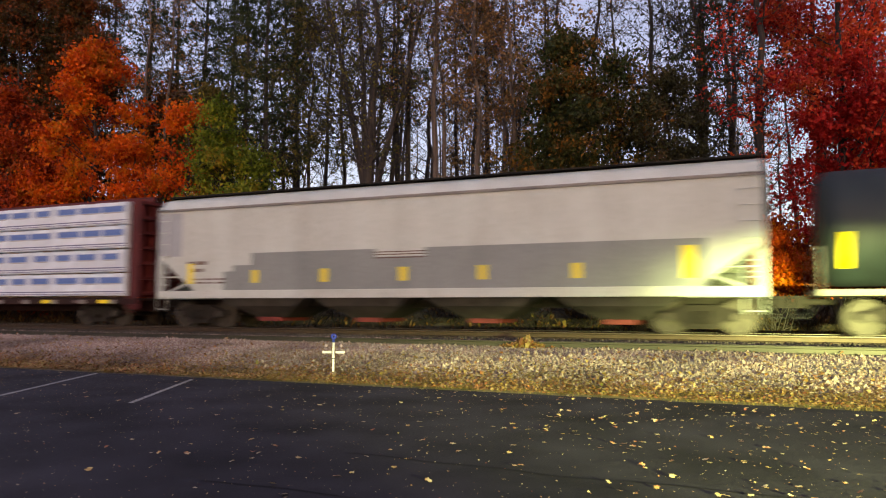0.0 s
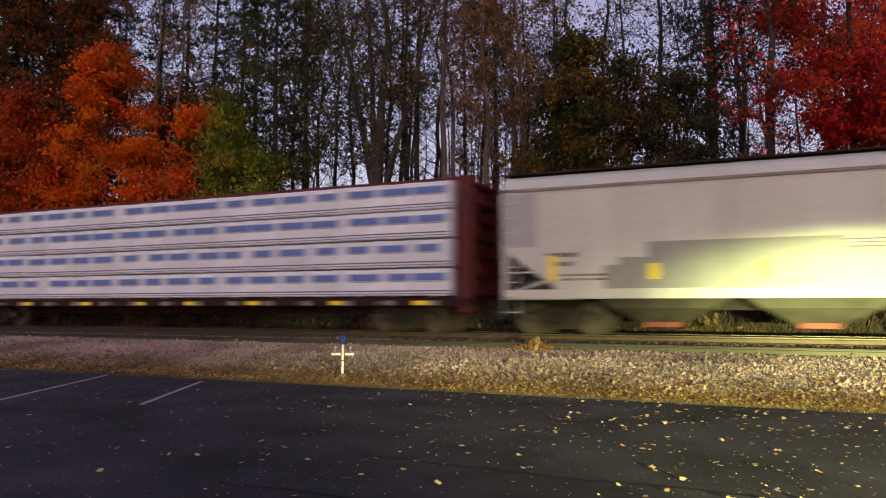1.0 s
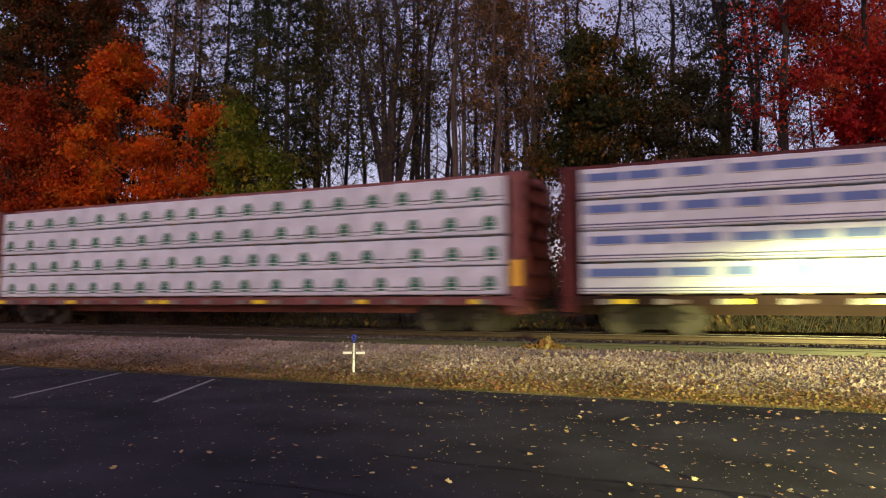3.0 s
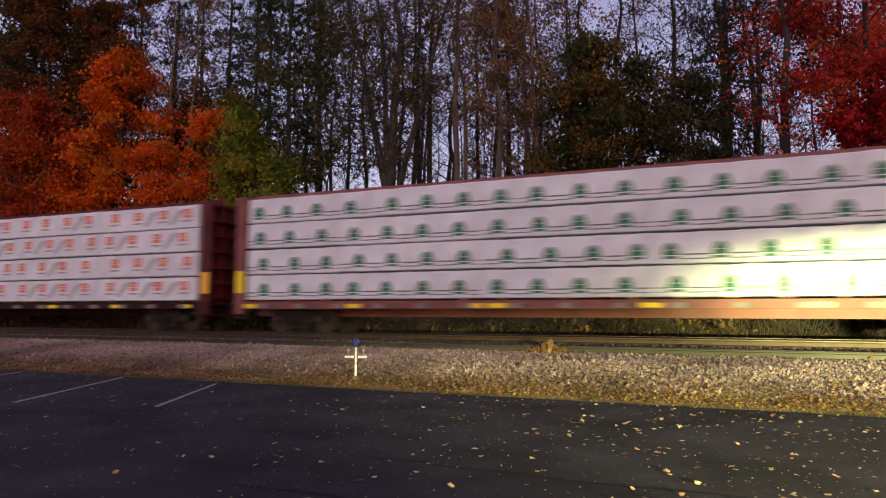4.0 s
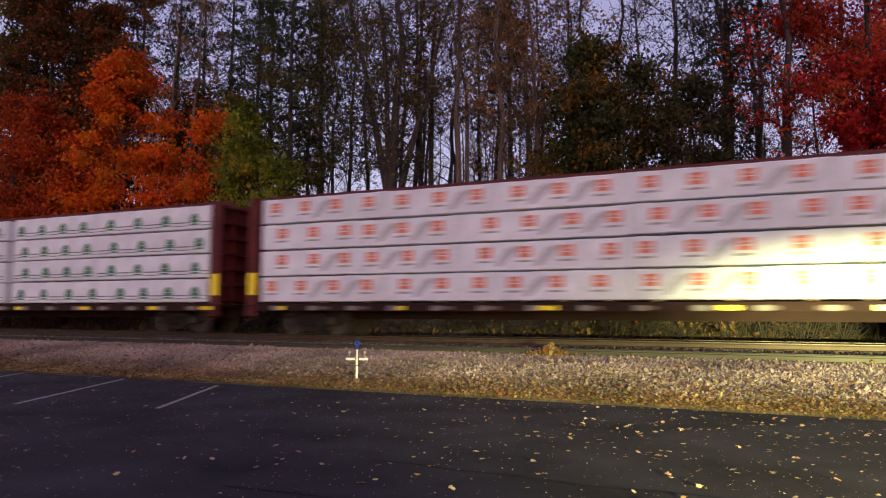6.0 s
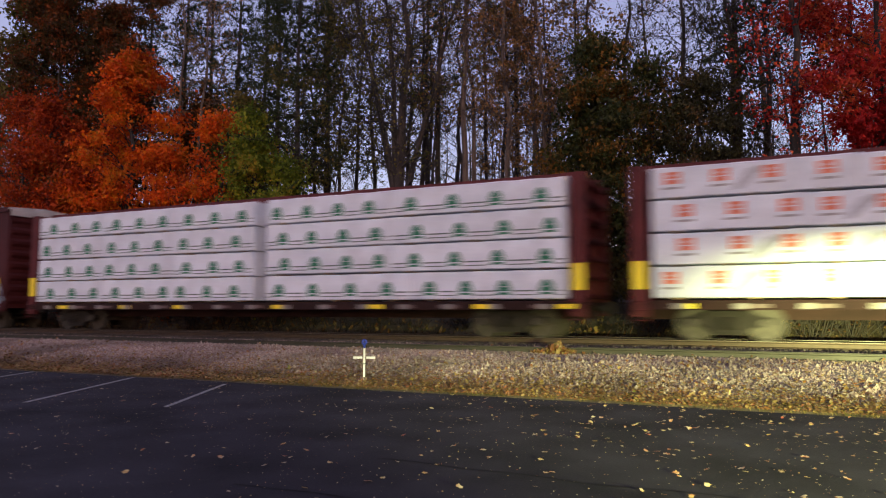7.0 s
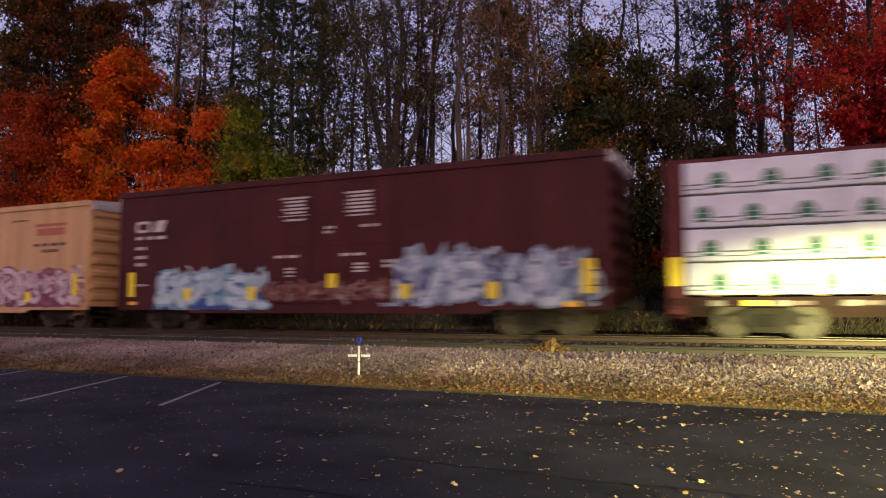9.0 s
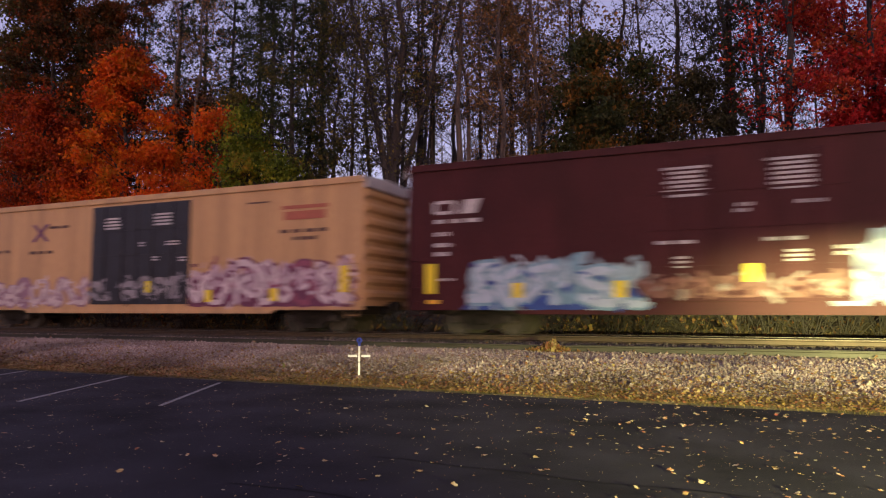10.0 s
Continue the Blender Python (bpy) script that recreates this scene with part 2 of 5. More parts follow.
def build_ground():
    xs = np.concatenate([np.linspace(-400, -45, 14), np.linspace(-42, 22, 129), np.linspace(26, 400, 14)])
    ys = np.concatenate([np.linspace(-400, 8, 10), np.linspace(12, 36, 97), np.linspace(38, 400, 14)])
    verts, faces = [], []
    for y in ys:
        for x in xs:
            r = 0.0 if y < 12.9 else 0.03 * noise.noise((x * 0.5, y * 0.5, 0.3)) + 0.02 * noise.noise((x * 1.7, y * 1.7, 4.0))
            if 18.7 < y < 22.8:
                r *= 0.2
            elif y > 24:
                r *= 8
            verts.append((x, y, ground_z(y) + r))
    n = len(xs)
    for j in range(len(ys) - 1):
        for i in range(n - 1):
            faces.append((j * n + i, j * n + i + 1, (j + 1) * n + i + 1, (j + 1) * n + i))
    g = raw("ground", verts, faces, M_EARTH, smooth=True)
    g.data.materials.append(M_BALLAST)
    g.data.materials.append(M_BALLAST_SHADED)
    # the strip under the train takes the bed with painted shade
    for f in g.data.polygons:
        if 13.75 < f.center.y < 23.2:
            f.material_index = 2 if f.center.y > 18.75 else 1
    return tagged(g, "earth verge, ballast bed and wooded bank", "ground", kind="structure")


def build_lot():
    bm = bmesh.new()
    xs = np.linspace(-60, 40, 401)
    rng = random.Random(3)
    front = [(x, 12.8 + 0.05 * noise.noise((x * 0.9, 0, 0)) + 0.03 * rng.uniform(-1, 1)) for x in xs]
    outline = [(-60, -40)] + [(40, -40)] + front[::-1]
    a = [bm.verts.new((x, y, 0.0)) for x, y in outline]
    b = [bm.verts.new((x, y, -0.12)) for x, y in outline]
    bm.faces.new(a)
    for i in range(len(a)):
        j = (i + 1) % len(a)
        bm.faces.new((a[i], b[i], b[j], a[j]))
    lot = part("parking_lot", bm, M_ASPHALT)
    tagged(lot, "dark worn asphalt parking lot strewn with leaves", "parking lot", kind="structure")
    # worn bay lines
    for k, ((x0, y0), (x1, y1)) in enumerate((((-9.37, 9.02), (-11.13, 12.4)), ((-12.05, 8.37), (-14.25, 12.65)), ((-15.6, 8.0), (-18.0, 12.7)))):
        bm = bmesh.new()
        d = Vector((x1 - x0, y1 - y0)).normalized()
        nx, ny = -d.y * 0.042, d.x * 0.042
        vs = [bm.verts.new((x + s * nx, y + s * ny, z)) for z in (0.0005, 0.005) for x, y, s in ((x0, y0, -1), (x0, y0, 1), (x1, y1, 1), (x1, y1, -1))]
        for f in ((7, 6, 5, 4), (0, 1, 5, 4), (1, 2, 6, 5), (2, 3, 7, 6), (3, 0, 4, 7)):
            bm.faces.new([vs[i] for i in f])
        part("bay_line", bm, M_LINE, lot)
    # sealed cracks
    for k, (x0, y0, x1, y1) in enumerate(((-4.6, 5.25, 2.0, 5.7), (-4.0, 6.9, 2.5, 6.6))):
        bm = bmesh.new()
        pts = [Vector((x0 + (x1 - x0) * t, y0 + (y1 - y0) * t)) for t in np.linspace(0, 1, 30)]
        pts = [p + Vector((0.12 * noise.noise((p.x, p.y, k)), 0.12 * noise.noise((p.x, p.y, k + 9)))) for p in pts]
        prev = None
        for i, p in enumerate(pts):
            d = (pts[min(i + 1, 29)] - pts[max(i - 1, 0)]).normalized()
            w = 0.014 + 0.01 * noise.noise((p.x * 3, p.y * 3, 2))
            cur = [bm.verts.new((p.x - d.y * w, p.y + d.x * w, 0.004)), bm.verts.new((p.x + d.y * w, p.y - d.x * w, 0.004))]
            if prev:
                bm.faces.new((prev[0], prev[1], cur[1], cur[0]))
            prev = cur
        part("sealed_crack", bm, M_SEAL, lot)
    return lot


def build_track():
    track = tagged(new("railway_track"), "single railway track with rusty rails on pale ballast", "railway track", kind="structure")
    prof = [(-0.075, 0), (0.075, 0), (0.07, 0.018), (0.012, 0.035), (0.01, 0.125), (0.037, 0.14), (0.037, 0.165), (-0.037, 0.165), (-0.037, 0.14), (-0.01, 0.125), (-0.012, 0.035), (-0.07, 0.018)]
    for side in (-1, 1):
        bm = bmesh.new()
        y = TRACK_Y + side * 0.755
        loft(bm, [[(x, y + a, RAIL_Z - 0.172 + b) for a, b in prof] for x in (-300, 300)])
        rail = part("rail", bm, M_RAIL, track, "rusty steel rail with a worn bright head")
        bm = bmesh.new()
        box(bm, -300, 300, y - 0.033, y + 0.033, RAIL_Z - 0.006, RAIL_Z)
        part("rail_head", bm, M_RAILHEAD, rail, "polished running surface")
    bm = bmesh.new()
    box(bm, -0.115, 0.115, -1.3, 1.3, -0.17, 0.0, bevel=0.015)
    first = part("tie", bm, M_TIE, track)
    first.matrix_basis = pose(-45, TRACK_Y, RAIL_Z - 0.172)
    rng = random.Random(5)
    for i in range(1, 125):
        again(first, "tie", track, pose(-45 + i * 0.52, TRACK_Y + rng.uniform(-0.03, 0.03), RAIL_Z - 0.172 + rng.uniform(-0.01, 0.004), 0, 0, rng.uniform(-1.5, 1.5)))
    return track


build_ground()
build_lot()
build_track()

# ---- the train ----
# Each car's own space: x along the track, y = -1.55 the side towards the lot, z = 0 the rail's top.
CARS, WHEELSETS, LOADS = [], [], []
HALF = 1.55


def wheel_pair():
    bm = bmesh.new()
    prof = [(-0.86, 0.0), (-0.86, 0.13), (-0.80, 0.13), (-0.80, 0.40), (-0.815, 0.42), (-0.815, 0.458), (-0.71, 0.458), (-0.68, 0.487), (-0.68, 0.42), (-0.72, 0.4), (-0.73, 0.14), (-0.66, 0.12), (-0.66, 0.08), (0, 0.08)]
    prof = prof + [(-y, r) for y, r in prof[-2::-1]]
    n = 20
    rings = [[bm.verts.new((r * math.cos(2 * math.pi * i / n), y, r * math.sin(2 * math.pi * i / n))) for i in range(n)] for y, r in prof[1:-1]]
    for a, b in zip(rings, rings[1:]):
        for i in range(n):
            bm.faces.new((a[i], b[i], b[(i + 1) % n], a[(i + 1) % n]))
    bm.faces.new(rings[0])
    bm.faces.new(rings[-1][::-1])
    # balance marks, so that the turning shows
    for s in (-1, 1):
        y = s * 0.8
        box(bm, 0.2, 0.34, min(y, y + s * 0.012), max(y, y + s * 0.012), -0.03, 0.03)
    return bm


def truck(car, x):
    bm = bmesh.new()
    box(bm, -0.2, 0.2, -0.92, 0.92, 0.4, 0.7, bevel=0.03)
    t = part("truck", bm, M_STEEL, car, "dark cast steel truck")
    t.matrix_basis = pose(x, 0, 0)
    for s in (-1, 1):
        y = s * 1.02
        bm = bmesh.new()
        prism(bm, [(-1.08, 0.42), (-1.05, 0.6), (-0.8, 0.64), (-0.45, 0.78), (0.45, 0.78), (0.8, 0.64), (1.05, 0.6), (1.08, 0.42), (0.72, 0.42), (0.5, 0.3), (0.4, 0.16), (-0.4, 0.16), (-0.5, 0.3), (-0.72, 0.42)], y - 0.09, y + 0.09)
        part("side_frame", bm, M_STEEL, t)
        for dx in (-0.16, 0, 0.16):
            bm = bmesh.new()
            rod(bm, (dx, y + s * 0.1, 0.3), (dx, y + s * 0.1, 0.62), 0.06, 8)
            part("spring", bm, M_STEEL, t)
        for dx in (-0.865, 0.865):
            bm = bmesh.new()
            rod(bm, (dx, y, 0.457), (dx, y + s * 0.16, 0.457), 0.12, 10)
            part("bearing_cap", bm, M_WHEEL, t)
    for dx in (-0.865, 0.865):
        w = part("wheelset", wheel_pair(), M_WHEEL, t, "worn steel wheels on an axle")
        WHEELSETS.append((w, dx))
    return t


def running_gear(car, half, inset=2.1, gear_mat=None):
    for x in (-half + inset, half - inset):
        truck(car, x)
    for s in (-1, 1):
        bm = bmesh.new()
        rod(bm, (s * (half - 0.4), 0, 0.86), (s * (half + 0.45), 0, 0.86), 0.085, 8)
        prism(bm, [(s * (half + 0.35) - 0.17, 0.7), (s * (half + 0.35) + 0.17, 0.7), (s * (half + 0.35) + 0.2, 0.9), (s * (half + 0.35) + 0.1, 1.02), (s * (half + 0.35) - 0.17, 1.02)], -0.16, 0.16)
        part("coupler", bm, M_STEEL, car)
        bm = bmesh.new()
        pts = [Vector((s * (half + 0.05 + 0.55 * t), -0.3 + 0.1 * t, 0.75 - 1.3 * t * (1 - t))) for t in np.linspace(0, 1, 8)]
        for a, b in zip(pts, pts[1:]):
            rod(bm, a, b, 0.025, 6)
        part("brake_hose", bm, M_BLACK, car)


def plate(bm, x0, x1, z0, z1, y, t=0.004, mi=0):
    """A thin mark on the side towards the lot, proud of y by t."""
    box(bm, x0, x1, y - t, y + 0.001, z0, z1, mi)


def reflector(car, x, z, w, h, y=-HALF, amber=False, name="reflector"):
    bm = bmesh.new()
    box(bm, x - w / 2, x + w / 2, y - 0.006, y + 0.001, z - h / 2, z + h / 2)
    return part(name, bm, M_AMBER if amber else M_REFLECT, car, "amber reflective strip" if amber else "bright yellow reflective strip")


def ladder(car, x, z0, z1, w=0.42, y=-HALF, material=None, steps=None):
    bm = bmesh.new()
    for dx in (-w / 2, w / 2):
        rod(bm, (x + dx, y - 0.07, z0), (x + dx, y - 0.07, z1), 0.018, 6)
    n = steps or max(2, int((z1 - z0) / 0.4) + 1)
    for i in range(n):
        z = z0 + 0.08 + (z1 - z0 - 0.16) * i / (n - 1)
        rod(bm, (x - w / 2, y - 0.07, z), (x + w / 2, y - 0.07, z), 0.014, 6)
    return part("ladder", bm, material or M_GRIME, car)


def bars(bm, x0, x1, z, h, rng, y, mi=0, words=3):
    """A line of writing too small to read: bars of its size."""
    x = x0
    w = (x1 - x0) / words
    for k in range(words):
        plate(bm, x, x + w * rng.uniform(0.6, 0.88), z, z + h, y, mi=mi)
        x += w


def start_car(name, label, category, x_front, x_rear):
    car = tagged(new(name), label, category, group="cars of the freight train")
    CARS.append((car, (x_front + x_rear) / 2))
    return car, (x_front - x_rear) / 2


M_ENDGEAR = mat("green_grey_end_gear", (0.1, 0.11, 0.085), 0.7, var=0.3, scale=3)
M_ENDPANEL = mat("bluish_grey_panel", (0.38, 0.4, 0.43), 0.5, var=0.12, scale=1.5)


def hopper():
    car, h = start_car("covered_hopper_car", "pale grey covered hopper car with darker overpainted patches", "freight car", 0.71, -18.9)
    # body: side walls, sloping roof
    sec = [(-1.5, 1.02), (-HALF, 1.25), (-HALF, 3.9), (-1.53, 4.1), (-1.3, 4.42), (-0.9, 4.58), (0.9, 4.58), (1.3, 4.42), (1.53, 4.1), (HALF, 3.9), (HALF, 1.25), (1.5, 1.02)]
    bm = bmesh.new()
    ends = [(-h, 2.42), (-h + 1.9, 1.02), (h - 1.9, 1.02), (h, 2.42)]
    loft(bm, [[(x, y, max(z, zmin)) for y, z in sec] for x, zmin in ends])
    part("body", bm, M_HOPPER, car)
    # eave strip along the top of the side
    for s in (-1, 1):
        bm = bmesh.new()
        box(bm, -h + 0.02, h - 0.02, s * 1.56 - 0.03, s * 1.56 + 0.03, 4.04, 4.12)
        part("eave_rail", bm, M_GRIME, car)
        bm = bmesh.new()
        box(bm, -h + 0.05, h - 0.05, s * 1.54 - 0.05, s * 1.54 + 0.05, 1.0, 1.26, bevel=0.02)
        part("side_sill", bm, M_HOPPER, car)
    # overpainted patches
    rng = random.Random(11)
    bm = bmesh.new()
    for x0, x1, z1 in ((-14.86, -10.2, 2.5), (-10.2, -8.55, 2.25), (-8.55, -0.67, 2.5), (-15.6, -14.86, 2.1), (-16.0, -15.6, 1.9)):
        plate(bm, x0 + 9.09, x1 + 9.09, 1.27, z1, -HALF)
    tagged(part("overpaint", bm, M_HOPPER_GREY, car, "flat grey overpainted patches"), kind="stuff")
    bm = bmesh.new()
    for z in (2.3, 2.38, 2.2):
        plate(bm, -10.25 + 9.09, -8.5 + 9.09, z, z + 0.03, -HALF - 0.004)
    bars(bm, -17.55 + 9.09, -16.7 + 9.09, 2.15, 0.12, rng, -HALF, words=3)
    bars(bm, -17.4 + 9.09, -16.8 + 9.09, 1.9, 0.12, rng, -HALF, words=2)
    bars(bm, -17.5 + 9.09, -15.9 + 9.09, 1.62, 0.06, rng, -HALF, words=5)
    bars(bm, -17.5 + 9.09, -15.9 + 9.09, 1.5, 0.06, rng, -HALF, words=4)
    tagged(part("lettering", bm, M_LETTER_DARK, car, "dark stencilled data panel"), kind="stuff")
    # bluish end panels and the dark slope sheets beneath them
    for s in (-1, 1):
        a, b = sorted((s * (h - 0.03), s * (h - 1.05)))
        bm = bmesh.new()
        plate(bm, a, b, 2.46, 3.98, -HALF)
        part("end_panel", bm, M_ENDPANEL if s < 0 else M_HOPPER, car, "bluish grey end panel" if s < 0 else "")
        bm = bmesh.new()
        a, b = sorted((s * (h - 1.9), s * (h - 1.75)))
        box(bm, a, b, -1.4, 1.4, 1.1, 2.4)
        part("inner_bulkhead", bm, M_STEEL, car)
    # outlets
    for i, x in enumerate((-14.58, -10.83, -6.94, -2.98)):
        x += 9.09
        bm = bmesh.new()
        loft(bm, [[(x + sx * a, sy * b, z) for sx, sy in ((-1, -1), (1, -1), (1, 1), (-1, 1))] for a, b, z in ((1.75, 1.48, 1.06), (1.3, 1.3, 0.75), (0.55, 0.75, 0.36))])
        o = part("hopper_bay", bm, M_BAY, car, "sloping dark grey hopper bay")
        bm = bmesh.new()
        box(bm, x - 0.45, x + 0.45, -0.85, 0.85, 0.24, 0.38, bevel=0.02)
        part("outlet_gate", bm, M_REDOXIDE, o, "red oxide outlet gate")
    # sill through the whole length, end platforms and posts
    bm = bmesh.new()
    box(bm, -h + 0.1, h - 0.1, -0.3, 0.3, 0.7, 1.05)
    part("centre_sill", bm, M_STEEL, car)
    for s in (-1, 1):
        bm = bmesh.new()
        box(bm, min(s * (h - 2.0), s * h), max(s * (h - 2.0), s * h), -1.5, 1.5, 0.98, 1.1)
        part("end_platform", bm, M_HOPPER, car)
        for sy in (-1, 1):
            bm = bmesh.new()
            box(bm, s * (h - 0.08) - 0.07, s * (h - 0.08) + 0.07, sy * 1.45 - 0.06, sy * 1.45 + 0.06, 1.05, 2.7)
            rod(bm, (s * (h - 0.1), sy * 1.45, 1.1), (s * (h - 1.5), sy * 1.45, 1.6), 0.035, 6)
            rod(bm, (s * (h - 0.1), sy * 1.45, 1.75), (s * (h - 0.9), sy * 1.45, 1.75), 0.025, 6)
            part("corner_post", bm, M_HOPPER, car)
        ladder(car, s * (h - 0.3), 0.55, 2.4, 0.45, material=M_HOPPER)
        ladder(car, s * (h - 0.3), 2.4, 4.2, 0.45, material=M_HOPPER)
        a, b = sorted((s * (h - 1.8), s * (h - 0.35)))
        bm = bmesh.new()
        box(bm, a, b, -0.06, 0.06, 1.1, 2.3)
        part("shear_plate", bm, M_ENDGEAR, car, "green-grey shear plate under the slope sheet")
        bm = bmesh.new()
        rod(bm, (s * (h - 1.25), -0.95, 1.42), (s * (h - 0.62), -0.95, 1.42), 0.19, 14)
        rod(bm, (s * (h - 0.62), -0.95, 1.42), (s * (h - 0.5), -0.95, 1.42), 0.13, 12)
        part("air_reservoir", bm, M_ENDGEAR, car)
    # roof walkway and hatches
    bm = bmesh.new()
    box(bm, -h - 0.05, h + 0.05, -1.05, -0.35, 4.63, 4.67)
    box(bm, -h - 0.05, h + 0.05, 0.35, 1.05, 4.63, 4.67)
    for x in np.arange(-h, h + 0.1, 1.2):
        box(bm, x - 0.03, x + 0.03, -1.0, 1.0, 4.5, 4.64)
    part("roof_walkway", bm, M_STEEL, car, "dark grated roof walkway")
    for x in np.linspace(-h + 1.2, h - 1.2, 8):
        bm = bmesh.new()
        box(bm, x - 1.05, x + 1.05, -0.3, 0.3, 4.57, 4.7, bevel=0.03)
        part("hatch_cover", bm, M_HOPPER, car)
    for x in (-14.7, -12.04, -9.27, -6.73, -4.0):
        reflector(car, x + 9.09, 1.72, 0.25, 0.42)
    reflector(car, -1.1 + 9.09, 1.9, 0.36, 0.85)
    reflector(car, -17.42 + 9.09, 1.85, 0.24, 0.7)
    running_gear(car, h, 1.55)
    return car


def tank():
    car, h = start_car("tank_car", "dark green cylindrical tank car", "freight car", 19.0, 1.85)
    bm = bmesh.new()
    n, r, cz = 28, 1.5, 2.75
    secs = []
    for x, k in ((-h + 0.1, 0.02), (-h + 0.13, 0.5), (-h + 0.2, 0.86), (-h + 0.32, 0.98), (-h + 0.55, 1.0), (h - 0.55, 1.0), (h - 0.36, 0.94), (h - 0.22, 0.8), (h - 0.13, 0.5), (h - 0.1, 0.02)):
        secs.append([(x, r * k * math.cos(2 * math.pi * i / n), cz + r * k * math.sin(2 * math.pi * i / n)) for i in range(n)])
    loft(bm, secs, smooth=True)
    part("tank_shell", bm, M_TANK, car)
    for x in np.linspace(-h + 1.4, h - 1.4, 6):
        bm = bmesh.new()
        rod(bm, (x - 0.04, 0, cz), (x + 0.04, 0, cz), r + 0.012, 28)
        part("tank_band", bm, M_TANK, car)
    for s in (-1, 1):
        bm = bmesh.new()
        box(bm, s * (h - 1.5) - 1.5, s * (h - 1.5) + 1.5, -1.5, 1.5, 1.0, 1.16, bevel=0.02)
        box(bm, s * (h - 2.4) - 0.5, s * (h - 2.4) + 0.5, -0.9, 0.9, 1.1, 1.6)
        part("stub_sill", bm, M_GRIME, car, "pale grimy end sill and saddle")
        bm = bmesh.new()
        for sy in (-1, 1):
            rod(bm, (s * (h - 0.06), sy * 1.4, 1.1), (s * (h - 0.06), sy * 1.4, 2.2), 0.02, 6)
        rod(bm, (s * (h - 0.06), -1.4, 2.2), (s * (h - 0.06), 1.4, 2.2), 0.02, 6)
        part("end_rail", bm, M_GRIME, car)
    bm = bmesh.new()
    rod(bm, (0, 0, 4.1), (0, 0, 4.55), 0.5, 16)
    part("dome", bm, M_TANK, car)
    tape = reflector(car, 0, 0, 0.24, 0.95, y=0)
    tape.matrix_basis = pose(-h + 0.62, -1.358, 2.1, 25.7, 0, 0)
    for x in np.linspace(-h + 3.5, h - 1, 5):
        reflector(car, x, 1.6, 0.3, 0.4, y=-1.16)
    running_gear(car, h, 1.9)
    return car


SHARED = {}


def printed(name, key, draw, inks, parent, x, label=""):
    """A printed mark on a wrap; alike marks share one mesh."""
    if key not in SHARED:
        bm = bmesh.new()
        draw(bm)
        me = bpy.data.meshes.new(name)
        bmesh.ops.recalc_face_normals(bm, faces=bm.faces)
        bm.to_mesh(me)
        bm.free()
        for m in inks:
            me.materials.append(m)
        SHARED[key] = me
    o = new(name, SHARED[key])
    o.parent = parent
    o.matrix_basis = pose(x, 0, 0)
    if label:
        tagged(o, label)


def draw_block(w):
    def go(bm):
        plate(bm, 0, w, 0.46, 0.67, -0.003)
        plate(bm, -0.16, w + 0.16, 0.44, 0.69, 0, t=0.003, mi=2)
        plate(bm, 0.03, w - 0.03, 0.415, 0.445, 0, mi=1)
    return go


def draw_lines(w, rows):
    def go(bm):
        for z0, z1 in rows:
            plate(bm, 0, w, z0, z1, 0)
    return go


def draw_tree_mark(bm):
    prism(bm, [(0.21 * math.cos(a), 0.22 + 0.33 * math.sin(a)) for a in np.linspace(0, math.pi, 13)], -0.004, 0.001)
    plate(bm, -0.2, 0.2, 0.12, 0.19, 0)
    plate(bm, -0.11, 0.11, 0.34, 0.365, -0.004, mi=1)


def draw_square_mark(bm):
    plate(bm, -0.19, 0.19, 0.36, 0.68, 0)
    plate(bm, -0.12, 0.12, 0.47, 0.5, -0.004, mi=2)
    plate(bm, -0.05, 0.05, 0.55, 0.61, -0.004, mi=2)
    plate(bm, -0.25, 0.21, 0.22, 0.28, 0, mi=1)


def draw_swoosh(bm):
    prism(bm, [(0.02, 0.1), (0.22, 0.13), (0.45, 0.32), (0.78, 0.6), (0.7, 0.72), (0.4, 0.62), (0.16, 0.34)], -0.003, 0.001)


